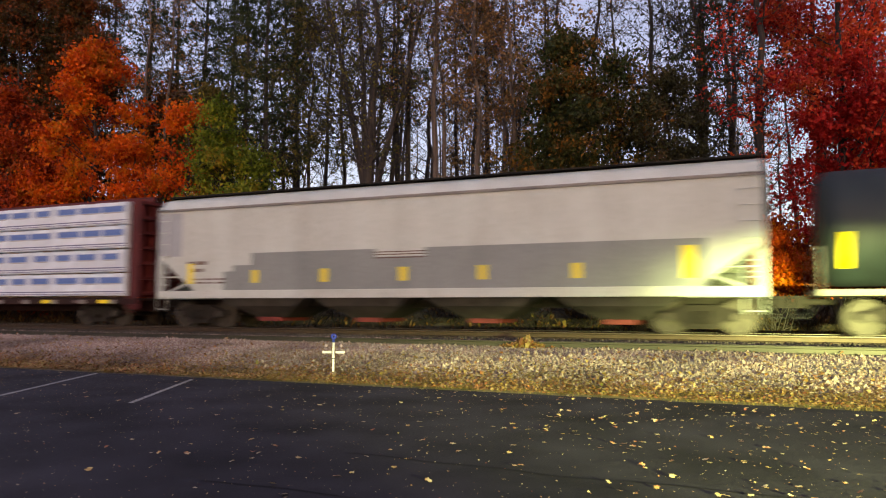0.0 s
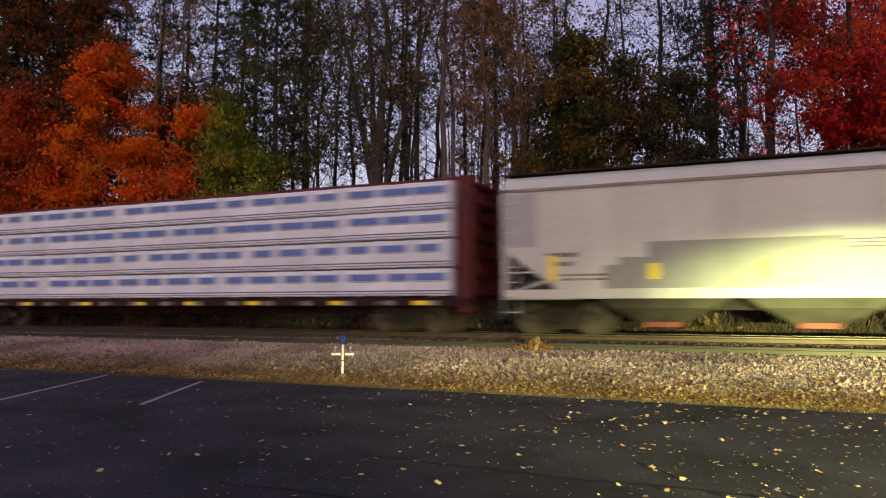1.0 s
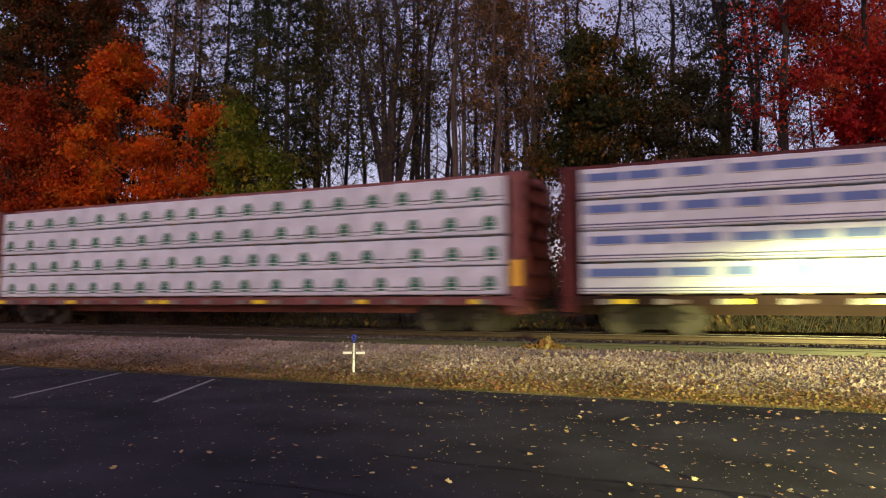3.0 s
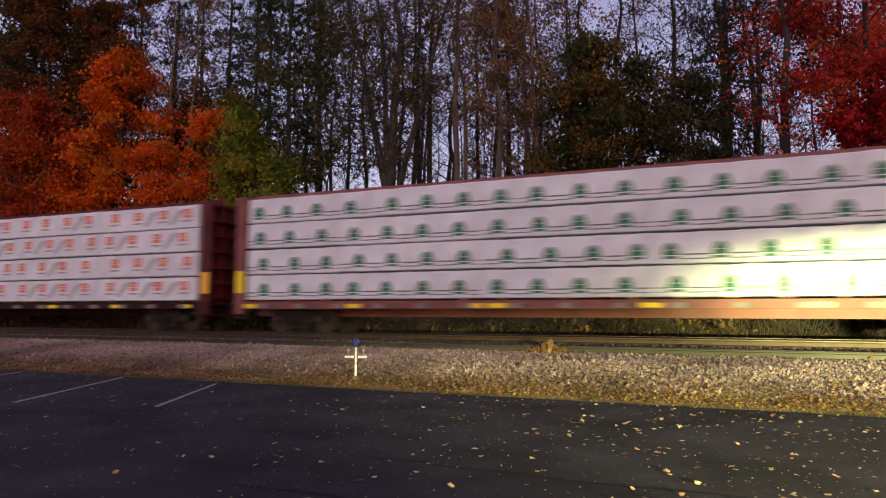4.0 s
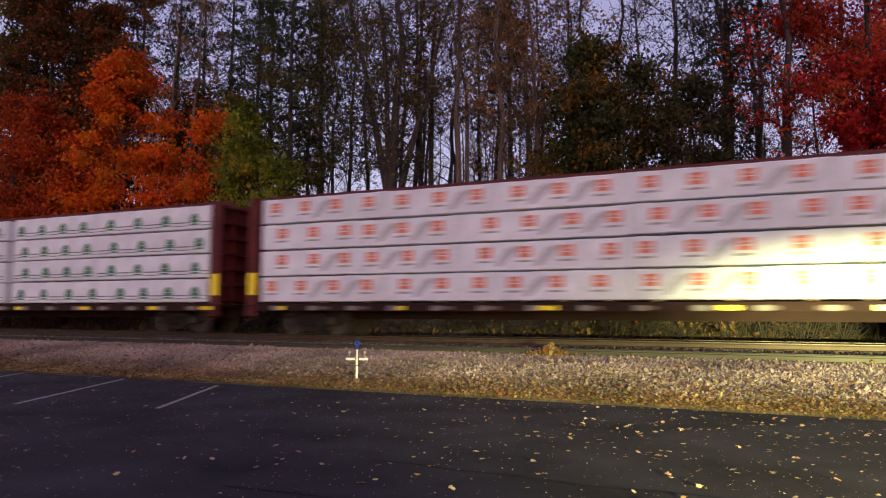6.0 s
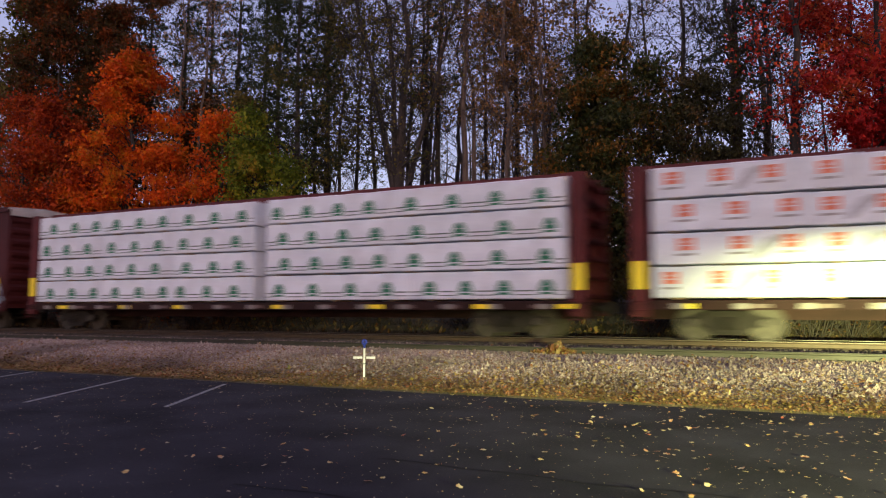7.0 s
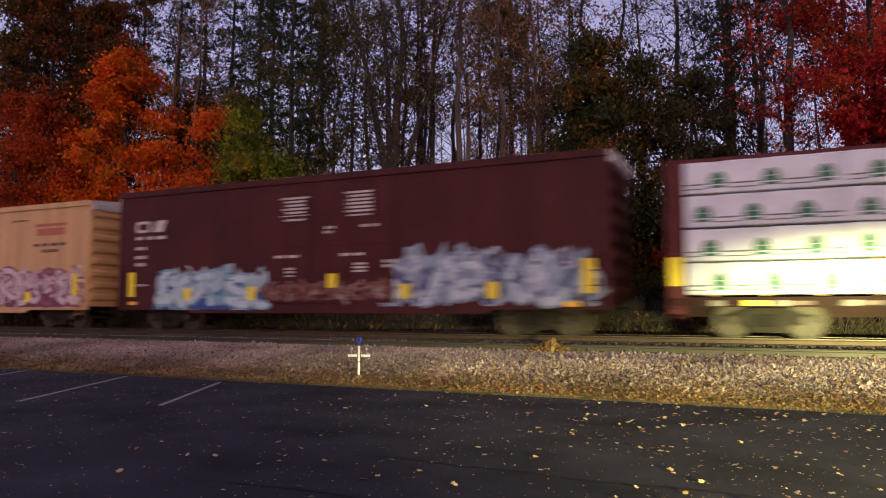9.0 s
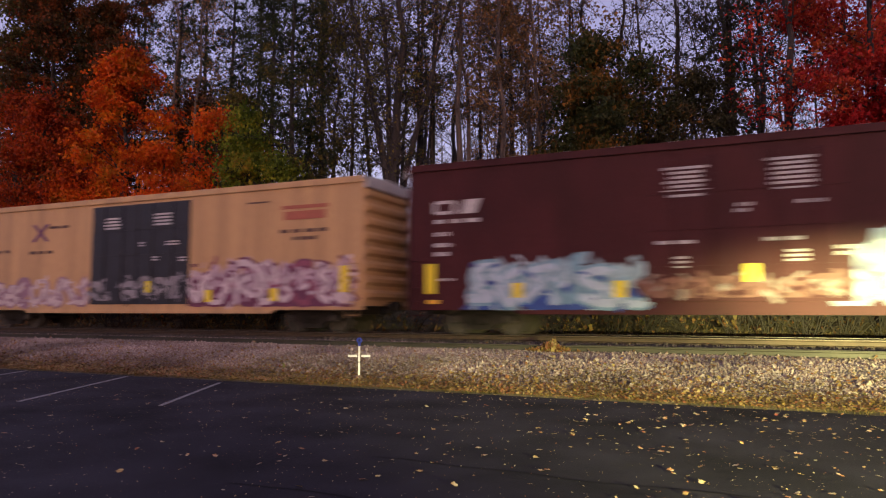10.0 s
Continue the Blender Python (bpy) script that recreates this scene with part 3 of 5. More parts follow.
def print_marks(style, length, rng, ob):
    step = {"blue": 1.3, "green": 1.24, "orange": 1.13}[style]
    n = max(2, round(length / step))
    step = length / n
    shift = rng.uniform(-0.2, 0.2) * step
    xs = [step * (i + 0.5) + shift + rng.uniform(-0.04, 0.04) for i in range(n)]
    if style == "blue":
        for x in xs:
            w = rng.choice((0.95, 1.05, 0.9, 0.7))
            x = min(max(x - w / 2, 0.18), length - w - 0.18)
            printed("printed_block", ("b", w), draw_block(w), [M_INK_BLUE, M_INK_GREY, M_INK_MIST], ob, x)
        w = round(length - 0.04, 2)
        printed("printed_line", ("l", w), draw_lines(w, [(0.125, 0.165)]), [M_INK_NAVY], ob, 0.02)
        printed("printed_line", ("m", w), draw_lines(w, [(0.05, 0.075)]), [M_INK_NAVY], ob, 0.02)
    elif style == "green":
        last = 0.04
        for x in xs:
            x = min(max(x, 0.24), length - 0.24)
            printed("printed_emblem", ("g",), draw_tree_mark, [M_INK_GREEN, M_INK_PALE], ob, x, "rounded green emblem")
            w = round(x - 0.27 - last, 1)
            if w > 0.1:
                printed("printed_band", ("gl", w), draw_lines(w, [(0.21, 0.25), (0.1, 0.13)]), [M_INK_BAND], ob, last)
            last = x + 0.27
        w = round(length - 0.06 - last, 1)
        if w > 0.15:
            printed("printed_band", ("gl", w), draw_lines(w, [(0.21, 0.25), (0.1, 0.13)]), [M_INK_BAND], ob, last)
    else:
        for x in xs:
            x = min(max(x, 0.26), length - 0.26)
            printed("printed_square", ("o",), draw_square_mark, [M_INK_ORANGE, M_INK_GREY, M_WRAP], ob, x, "orange square emblem over grey bars")
            if x + 1.05 < length and rng.random() < 0.7:
                printed("printed_swoosh", ("s",), draw_swoosh, [M_INK_SHADE], ob, x + 0.26)


M_INK_MIST = mat("misty_blue_print", (0.5, 0.55, 0.66), 0.5, var=0.1, scale=8)
M_INK_SHADE = mat("mid_grey_print", (0.47, 0.5, 0.55), 0.5, var=0.15, scale=8)
M_INK_BAND = mat("green_grey_print", (0.12, 0.165, 0.15), 0.5, var=0.1, scale=8)
M_INK_PALE = mat("pale_grey_print", (0.56, 0.56, 0.58), 0.5, var=0.1, scale=8)
LABELS = {"blue": "white-wrapped lumber pack with blue printed blocks, strapped on the flatcar",
          "green": "white-wrapped lumber pack with green printed emblems, strapped on the flatcar",
          "orange": "white-wrapped lumber pack with orange printed squares, strapped on the flatcar"}
DECK, TIER, TOPZ = 1.07, 0.875, 4.62


def bundle(style, length, rng, near=True):
    """A bundle of lumber: its near bottom corner at the origin, printed side at y = 0."""
    bm = bmesh.new()
    hgt, dep = TIER - 0.058, 1.12
    nx = max(4, int(length / 0.35))
    secs = []
    for i in range(nx + 1):
        x = length * i / nx
        b = 0.012 * math.sin(i * 2.1 + rng.random()) + rng.uniform(-0.006, 0.006)
        r = 0.03
        secs.append([(x, 0.006 + r, 0 - abs(b) * 0.7), (x, 0.006 - abs(b) * 0.1, r - abs(b)), (x, 0.006, hgt - r), (x, 0.006 + r, hgt + b * 0.7), (x, dep - r, hgt + b * 0.7), (x, dep, hgt - r), (x, dep, r), (x, dep - r, 0)])
    loft(bm, secs)
    ob = part("lumber_pack", bm, M_WRAP)
    tagged(ob, LABELS[style], "lumber pack", group="lumber on the flatcars")
    if not near:
        return ob
    print_marks(style, length, rng, ob)
    for x in (0.6, length / 2, length - 0.6):
        printed("batten", ("d",), lambda b: box(b, -0.06, 0.06, 0.03, dep - 0.03, -0.043, 0.0), [M_WOODEND], ob, x)
    return ob


M_PLATE = mat("dull_stencil_plate", (0.13, 0.085, 0.075), 0.6, var=0.3, scale=6)


def centerbeam(label, x_front, x_rear, load_front, load_rear, style, frame_mat, seed, runs, strips, tall):
    car, h = start_car("lumber_flatcar", label, "freight car", x_front, x_rear)
    mid = (x_front + x_rear) / 2
    rng = random.Random(seed)
    sill_mat = M_SILL if frame_mat is M_MAROON else frame_mat
    # deck and side sills
    bm = bmesh.new()
    box(bm, -h, h, -1.42, 1.42, 0.95, DECK - 0.05)
    box(bm, -h + 0.1, h - 0.1, -0.35, 0.35, 0.55, 0.95)
    part("deck", bm, sill_mat, car)
    for s in (-1, 1):
        bm = bmesh.new()
        box(bm, -h, h, s * 1.47 - 0.06, s * 1.47 + 0.06, 0.8, DECK - 0.02, bevel=0.015)
        part("side_sill", bm, sill_mat, car)
    # tie-down winches under the sill
    for x in np.linspace(-h + 1.2, h - 1.2, 15):
        bm = bmesh.new()
        box(bm, x - 0.16, x + 0.16, -1.56, -1.42, 0.82, 0.97, bevel=0.02)
        rod(bm, (x - 0.2, -1.5, 0.86), (x + 0.2, -1.5, 0.86), 0.035, 8)
        part("winch", bm, M_GRIME, car)
    # centre beam: posts, top chord, panels
    bm = bmesh.new()
    box(bm, -h + 0.1, h - 0.1, -0.3, 0.3, TOPZ - 0.1, TOPZ)
    for s in (-1, 1):
        box(bm, -h + 0.1, h - 0.1, s * 0.75 - 0.03, s * 0.75 + 0.03, TOPZ - 0.06, TOPZ + 0.17)
    part("top_chord", bm, frame_mat, car)
    for x in np.linspace(-h + 0.8, h - 0.8, 14):
        bm = bmesh.new()
        box(bm, x - 0.07, x + 0.07, -0.14, 0.14, DECK - 0.05, TOPZ - 0.08)
        box(bm, x - 0.03, x + 0.03, -0.75, 0.75, TOPZ - 0.08, TOPZ - 0.03)
        part("post", bm, frame_mat, car)
    # bulkheads
    for s in (-1, 1):
        bm = bmesh.new()
        x0, x1 = sorted((s * h, s * (h - 0.1)))
        inner = s * (h - 0.42)
        a, b = sorted((inner, s * (h - 0.36)))
        box(bm, a, b, -1.5, 1.5, DECK, TOPZ + 0.02)
        for sy in (-1, 1):
            c, d = sorted((inner, s * h))
            box(bm, c, d, sy * 1.47 - 0.06, sy * 1.47 + 0.06, 0.62, TOPZ + 0.04, bevel=0.012)
        bk = part("bulkhead", bm, frame_mat, car)
        for z in np.linspace(1.2, TOPZ - 0.1, 7):
            bm = bmesh.new()
            c, d = sorted((s * (h - 0.36), s * (h - 0.02)))
            box(bm, c, d, -1.41, 1.41, z - 0.05, z + 0.05)
            part("rib", bm, frame_mat, bk)
        for y in (-0.7, 0.7):
            bm = bmesh.new()
            c, d = sorted((s * (h - 0.36), s * (h - 0.1)))
            box(bm, c, d, y - 0.05, y + 0.05, 1.0, TOPZ - 0.05)
            part("stiffener", bm, frame_mat, bk)
        if tall:
            reflector(car, s * (h - 0.21), 1.72, 0.36, 0.75, y=-1.531, amber=(s > 0 and tall == "amber"))
        ladder(car, s * (h - 0.25), 0.45, 1.1, 0.4, material=frame_mat, steps=3)
    for x in strips:
        reflector(car, x - mid, 0.9, 0.56, 0.13, y=-1.535)
    # pale stencil plates along the sill
    for x in np.arange(-h + 1.6, h - 1.0, 1.45):
        if min(abs(x + mid - v) for v in strips) > 0.6:
            bm = bmesh.new()
            box(bm, x - 0.3, x + 0.3, -1.541, -1.528, 0.85, 0.95)
            part("stencil_plate", bm, M_PLATE, car)
    running_gear(car, h, 2.35)
    # the load, on both sides of the beam
    for side in (-1, 1):
        for tier in range(4):
            for start, lens in runs:
                order = list(lens)
                rng.shuffle(order)
                x = start
                for length in order:
                    ob = bundle(style, length - 0.03, rng, side < 0)
                    lift = DECK + tier * TIER + 0.045 + (rng.uniform(-0.012, 0.012) if tier else 0.0)
                    local = pose(x - mid, -1.5 - rng.uniform(-0.012, 0.012), lift) if side < 0 else pose(x - mid + length, 1.5, lift, 0, 0, 180)
                    LOADS.append((ob, mid, local))
                    x += length
    return car


def blob(rng, cx, cz, rx, rz, n=12, rough=0.25):
    k = [1 + rng.uniform(-rough, rough) for _ in range(n)]
    return [(cx + rx * k[i] * math.cos(2 * math.pi * i / n), cz + rz * k[i] * math.sin(2 * math.pi * i / n)) for i in range(n)]


SWEEPS = [[(0.85, 0.8), (0.5, 1), (0.1, 0.8), (0.3, 0.55), (0.75, 0.45), (0.9, 0.15), (0.5, 0), (0.05, 0.12)], [(0.15, 1), (0.25, 0.55), (0.15, 0.15), (0.55, 0), (0.95, 0.2)],
          [(0.85, 0.85), (0.4, 1), (0.05, 0.6), (0.2, 0.05), (0.75, 0.05), (0.9, 0.45), (0.45, 0.5)], [(0.0, 0.0), (0.25, 0.6), (0.5, 1), (0.75, 0.55), (0.7, 0.1), (1.0, 0.0)],
          [(0.1, 0.95), (0.85, 0.9), (0.25, 0.55), (0.85, 0.45), (0.1, 0.1), (0.95, 0.05)], [(0.1, 0.0), (0.2, 0.9), (0.65, 1.0), (0.8, 0.7), (0.4, 0.5), (0.95, 0.0)]]


def ribbon(bm, pts, width, y, mi):
    """A sprayed stroke along a smoothed line."""
    for _ in range(2):
        pts = [pts[0]] + [q for a, b in zip(pts, pts[1:]) for q in (a.lerp(b, 0.25), a.lerp(b, 0.75))] + [pts[-1]]
    prev = None
    for i, p in enumerate(pts):
        d = (pts[min(i + 1, len(pts) - 1)] - pts[max(i - 1, 0)]).normalized() * width * (0.35 if i in (0, len(pts) - 1) else 0.5)
        cur = [bm.verts.new((p.x + d.y, y - 0.0001 * i, p.y - d.x)), bm.verts.new((p.x - d.y, y - 0.0001 * i, p.y + d.x))]
        if prev:
            f = bm.faces.new((prev[0], cur[0], cur[1], prev[1]))
            f.material_index = mi
        prev = cur


def tangle(rng):
    """One sweep, at random mirrored, turned over and pulled out of shape."""
    fx, fz = rng.random() < 0.5, rng.random() < 0.4
    return [((1 - px if fx else px) * 1.3 - 0.15 + rng.uniform(-0.22, 0.22), min(1.0, max(0.0, (1 - pz if fz else pz) + rng.uniform(-0.18, 0.18)))) for px, pz in rng.choice(SWEEPS)]


def graffiti(car, x0, x1, z0, z1, inks, seed, y=-HALF, label="", spiky=0.22, under=None, outline=2, cloud=0, fill=1, dabs=8):
    """Sprayed sweeping shapes with no word in them: a cloud, outlined broad strokes, highlights."""
    rng = random.Random(seed)
    bm = bmesh.new()
    n = max(4, round((x1 - x0) / 0.8))
    w = (x1 - x0) / n
    for i in range(n):
        cx, cz, hh = x0 + w * (i + 0.5), (z0 + z1) / 2, (z1 - z0) / 2
        top = 0.7 + 0.4 * rng.random()
        if cloud is not None:
            puff = [(px, max(pz, z0 - 0.02 + 0.01 * (j % 3))) for j, (px, pz) in enumerate(blob(rng, cx, cz - 0.1, w * 0.62, hh * top, 18, spiky))]
            prism(bm, puff, y - 0.003 - 0.0004 * i, y + 0.001, cloud)
        if under is not None:
            low = [(px, max(pz, z0 - 0.01 + 0.01 * (j % 3))) for j, (px, pz) in enumerate(blob(rng, cx, z0 + 0.24, w * 0.6, 0.38, 12, 0.4))]
            prism(bm, low, y - 0.0085 - 0.0001 * i, y + 0.001, under)
    for i in range(n):
        sx, lean = x0 + w * (i + 0.02), rng.uniform(-0.15, 0.15)
        tall = (z1 - z0) * rng.uniform(0.72, 1.02)
        pts = [Vector((sx + w * (px * 0.95 + lean * pz), z0 + 0.12 + (tall - 0.24) * pz)) for px, pz in tangle(rng)]
        broad = rng.uniform(0.17, 0.27)
        ribbon(bm, pts, broad * 1.7, y - 0.0105 - 0.0002 * i, outline)
        ribbon(bm, pts, broad, y - 0.0155 - 0.0002 * i, fill if rng.random() < 0.75 else len(inks) - 1)
        for k in range(dabs):
            mi = rng.randrange(len(inks))
            px, pz = sx + w * rng.random(), rng.uniform(z0 + 0.1, z1 - 0.2)
            way = Vector((rng.uniform(-0.35, 0.35), rng.uniform(-0.3, 0.3)))
            a = Vector((px, pz))
            ribbon(bm, [a, a + way * 0.5 + Vector((0.06, 0.02)), a + way], rng.uniform(0.05, 0.16), y - 0.021 - 0.0006 * k, mi)
    return part("graffiti", bm, inks, car, label)


def boxcar_body(car, h, body_mat, roof_mat, z0=0.62, z1=5.02, rib_step=1.15, skip=()):
    bm = bmesh.new()
    box(bm, -h, h, -HALF, HALF, z0 + 0.25, z1)
    part("body", bm, body_mat, car)
    # roof with a low ridge and crosswise ribs
    bm = bmesh.new()
    prof = [(-1.6, z1 - 0.02), (-1.6, z1 + 0.06), (0, z1 + 0.17), (1.6, z1 + 0.06), (1.6, z1 - 0.02)]
    loft(bm, [[(x, y, z) for y, z in prof] for x in (-h - 0.03, h + 0.03)])
    part("roof", bm, roof_mat, car, "dull metal roof")
    for x in np.linspace(-h + 0.6, h - 0.6, 13):
        bm = bmesh.new()
        loft(bm, [[(xx, y, z + dz) for y, z, dz in ((-1.6, z1 + 0.05, 0), (-1.6, z1 + 0.06, 0.03), (0, z1 + 0.17, 0.03), (1.6, z1 + 0.06, 0.03), (1.6, z1 + 0.05, 0))] for xx in (x - 0.04, x + 0.04)])
        part("roof_rib", bm, roof_mat, car)
    for s in (-1, 1):
        bm = bmesh.new()
        box(bm, -h, h, s * 1.575 - 0.05, s * 1.575 + 0.05, z1 - 0.13, z1 + 0.075, bevel=0.01)
        part("eave_rail", bm, body_mat, car)
        bm = bmesh.new()
        prism(bm, [(-h, z0 + 0.27), (-h, z0 + 0.12), (-h + 3.4, z0 + 0.12), (-h + 3.6, z0), (h - 3.6, z0), (h - 3.4, z0 + 0.12), (h, z0 + 0.12), (h, z0 + 0.27)][::-1], min(s * 1.47, s * 1.56), max(s * 1.47, s * 1.56))
        part("side_sill", bm, body_mat, car)
        # corrugated end
        for z in np.linspace(z0 + 0.6, z1 - 0.45, 8):
            bm = bmesh.new()
            e = s * h
            loft(bm, [[(e, y, z - 0.17), (e + s * 0.09, y, z - 0.06), (e + s * 0.09, y, z + 0.06), (e, y, z + 0.17)] for y in ((-1.42, 1.42) if s > 0 else (1.42, -1.42))])
            part("end_rib", bm, body_mat, car)
        bm = bmesh.new()
        a, b = sorted((s * h, s * (h + 0.12)))
        box(bm, a, b, -1.5, 1.5, z1 - 0.28, z1 - 0.02)
        part("end_cap", bm, roof_mat, car)
        ladder(car, s * (h - 0.35), 0.5, 2.3, 0.42, material=body_mat)
    # side posts
    for x in np.arange(-h + 0.25, h - 0.1, rib_step):
        if any(a <= x <= b for a, b in skip):
            continue
        bm = bmesh.new()
        box(bm, x - 0.03, x + 0.03, -HALF - 0.008, -HALF + 0.01, z0 + 0.28, z1 - 0.14)
        part("side_post", bm, body_mat, car)
    bm = bmesh.new()
    box(bm, -h + 0.1, h - 0.1, -0.35, 0.35, 0.6, z0 + 0.3)
    part("centre_sill", bm, M_STEEL, car)
    running_gear(car, h, 2.2)


def boxcar_door(car, x0, x1, z0, z1, material, seed):
    bm = bmesh.new()
    box(bm, x0, x1, -HALF - 0.05, -HALF + 0.01, z0, z1, bevel=0.012)
    d = part("door", bm, material, car)
    n = 4
    for i in range(1, n):
        z = z0 + (z1 - z0) * i / n
        bm = bmesh.new()
        box(bm, x0 + 0.04, x1 - 0.04, -HALF - 0.075, -HALF - 0.04, z - 0.03, z + 0.03)
        part("door_rib", bm, material, d)
    for x in (x0 + (x1 - x0) * 0.3, x0 + (x1 - x0) * 0.7):
        bm = bmesh.new()
        rod(bm, (x, -HALF - 0.1, z0 + 0.05), (x, -HALF - 0.1, z1 - 0.05), 0.022, 8)
        part("lock_rod", bm, material, d)
    return d


def data_block(bm, x, z, w, h, rows, rng, mi=0, y=-HALF - 0.06, taper=True):
    for i in range(rows):
        k = (0.7 + 0.3 * rng.random()) if taper else 1.0
        plate(bm, x - w / 2 * k, x + w / 2 * k, z - h / 2 + h * i / rows, z - h / 2 + h * (i + 0.55) / rows, y, mi=mi)


def brown_boxcar():
    car, h = start_car("boxcar", "dark brown high-cube boxcar with blue graffiti", "freight car", -117.57, -136.05)
    c = (-117.57 - 136.05) / 2
    boxcar_body(car, h, M_BOXCAR, M_GALV, z1=5.08, skip=((-129.2 - c, -124.0 - c),))
    rng = random.Random(8)
    d1 = boxcar_door(car, -129.0 - c, -126.6 - c, 0.95, 4.75, M_BOXCAR, 1)
    d2 = boxcar_door(car, -126.55 - c, -124.2 - c, 0.95, 4.75, M_BOXCAR, 2)
    bm = bmesh.new()
    data_block(bm, -127.95 - c, 4.1, 1.1, 0.85, 7, rng)
    data_block(bm, -125.45 - c, 4.15, 1.15, 0.85, 7, rng)
    for x, z, w in ((-126.5, 3.35, 0.4), (-125.0, 3.35, 0.7), (-128.2, 2.45, 1.0), (-125.6, 2.45, 1.0), (-126.6, 3.2, 0.3), (-124.3, 2.2, 0.5), (-124.3, 2.05, 0.5)):
        bars(bm, x - c - w / 2, x - c + w / 2, z, 0.09, rng, -HALF - 0.06, words=2)
    for x, z, w, hh in ((-128.1, 2.0, 0.4, 0.35), (-125.4, 2.1, 0.5, 0.35)):
        data_block(bm, x - c, z, w, hh, 3, rng)
    # the large mark: a plain broad rounded band, then rows beneath it
    m = -134.45 - c
    for x0, x1, z0, z1 in ((-0.68, -0.1, 3.92, 4.02), (-0.68, -0.1, 3.6, 3.7), (-0.76, -0.64, 3.64, 3.98), (-0.14, -0.02, 3.64, 3.98)):
        plate(bm, m + x0, m + x1, z0, z1, -HALF)
    prism(bm, [(m + 0.12, 3.6), (m + 0.6, 3.6), (m + 0.76, 4.02), (m + 0.28, 4.02)], -HALF - 0.004, -HALF + 0.001)
    for z, w in ((3.33, 1.5), (2.95, 0.65), (2.62, 0.65), (2.35, 0.5)):
        bars(bm, m - 0.72, m - 0.72 + w, z, 0.12, rng, -HALF, words=3 if w > 1 else 2)
    bars(bm, m - 0.6, m + 0.0, 1.6, 0.08, rng, -HALF, words=2)
    tagged(part("lettering", bm, M_LETTER, car, "white stencilled marks and data"), kind="stuff")
    g1 = [mat("spray_pale_blue", (0.33, 0.47, 0.52), 0.5, var=0.3, scale=3), mat("spray_white", (0.48, 0.6, 0.66), 0.5, var=0.15, scale=4),
          mat("spray_blue", (0.03, 0.08, 0.3), 0.5, var=0.3, scale=4), mat("spray_teal", (0.2, 0.38, 0.46), 0.5, var=0.3, scale=4)]
    graffiti(car, -134.1 - c, -128.9 - c, 0.75, 2.3, g1, 21, y=-HALF - 0.02, spiky=0.32, under=2, cloud=0, fill=1, outline=3, dabs=7, label="pale blue and navy sprayed graffiti")
    g2 = [mat("spray_ice_blue", (0.27, 0.36, 0.46), 0.5, var=0.45, scale=3), mat("spray_silver", (0.5, 0.53, 0.58), 0.5, var=0.3, scale=4),
          mat("spray_slate", (0.2, 0.26, 0.42), 0.5, var=0.3, scale=4), mat("spray_frost", (0.5, 0.6, 0.66), 0.5, var=0.25, scale=4), mat("spray_ink", (0.08, 0.1, 0.2), 0.5, var=0.3, scale=4)]
    graffiti(car, -124.7 - c, -117.9 - c, 0.85, 2.6, g2, 22, y=-HALF - 0.02, spiky=0.5, fill=3, outline=0, dabs=14, label="silver and ice blue sprayed graffiti")
    g3 = [mat("spray_dusty_pink", (0.2, 0.08, 0.06), 0.6, var=0.4, scale=3), M_BOXCAR, mat("spray_faded_white", (0.3, 0.24, 0.22), 0.6, var=0.4, scale=3)]
    graffiti(car, -129.0 - c, -124.4 - c, 1.05, 1.75, g3, 23, y=-HALF - 0.06, fill=0, outline=1, label="faded pinkish sprayed graffiti")
    for x, w, hh, z in ((-132.55, 0.3, 0.42, 1.3), (-129.67, 0.33, 0.45, 1.3), (-123.79, 0.33, 0.45, 1.3), (-120.95, 0.36, 0.48, 1.3), (-118.15, 0.36, 0.95, 1.66), (-135.29, 0.33, 0.9, 1.67)):
        reflector(car, x - c, z, w, hh, y=-HALF - 0.05)
    reflector(car, -126.42 - c, 1.67, 0.33, 0.45, y=-HALF - 0.09)
    reflector(car, -118.63 - c, 0.89, 0.45, 0.14, y=-HALF - 0.05, amber=True)
    reflector(car, -135.2 - c, 0.98, 0.4, 0.12, y=-HALF - 0.05, amber=True)
    return car


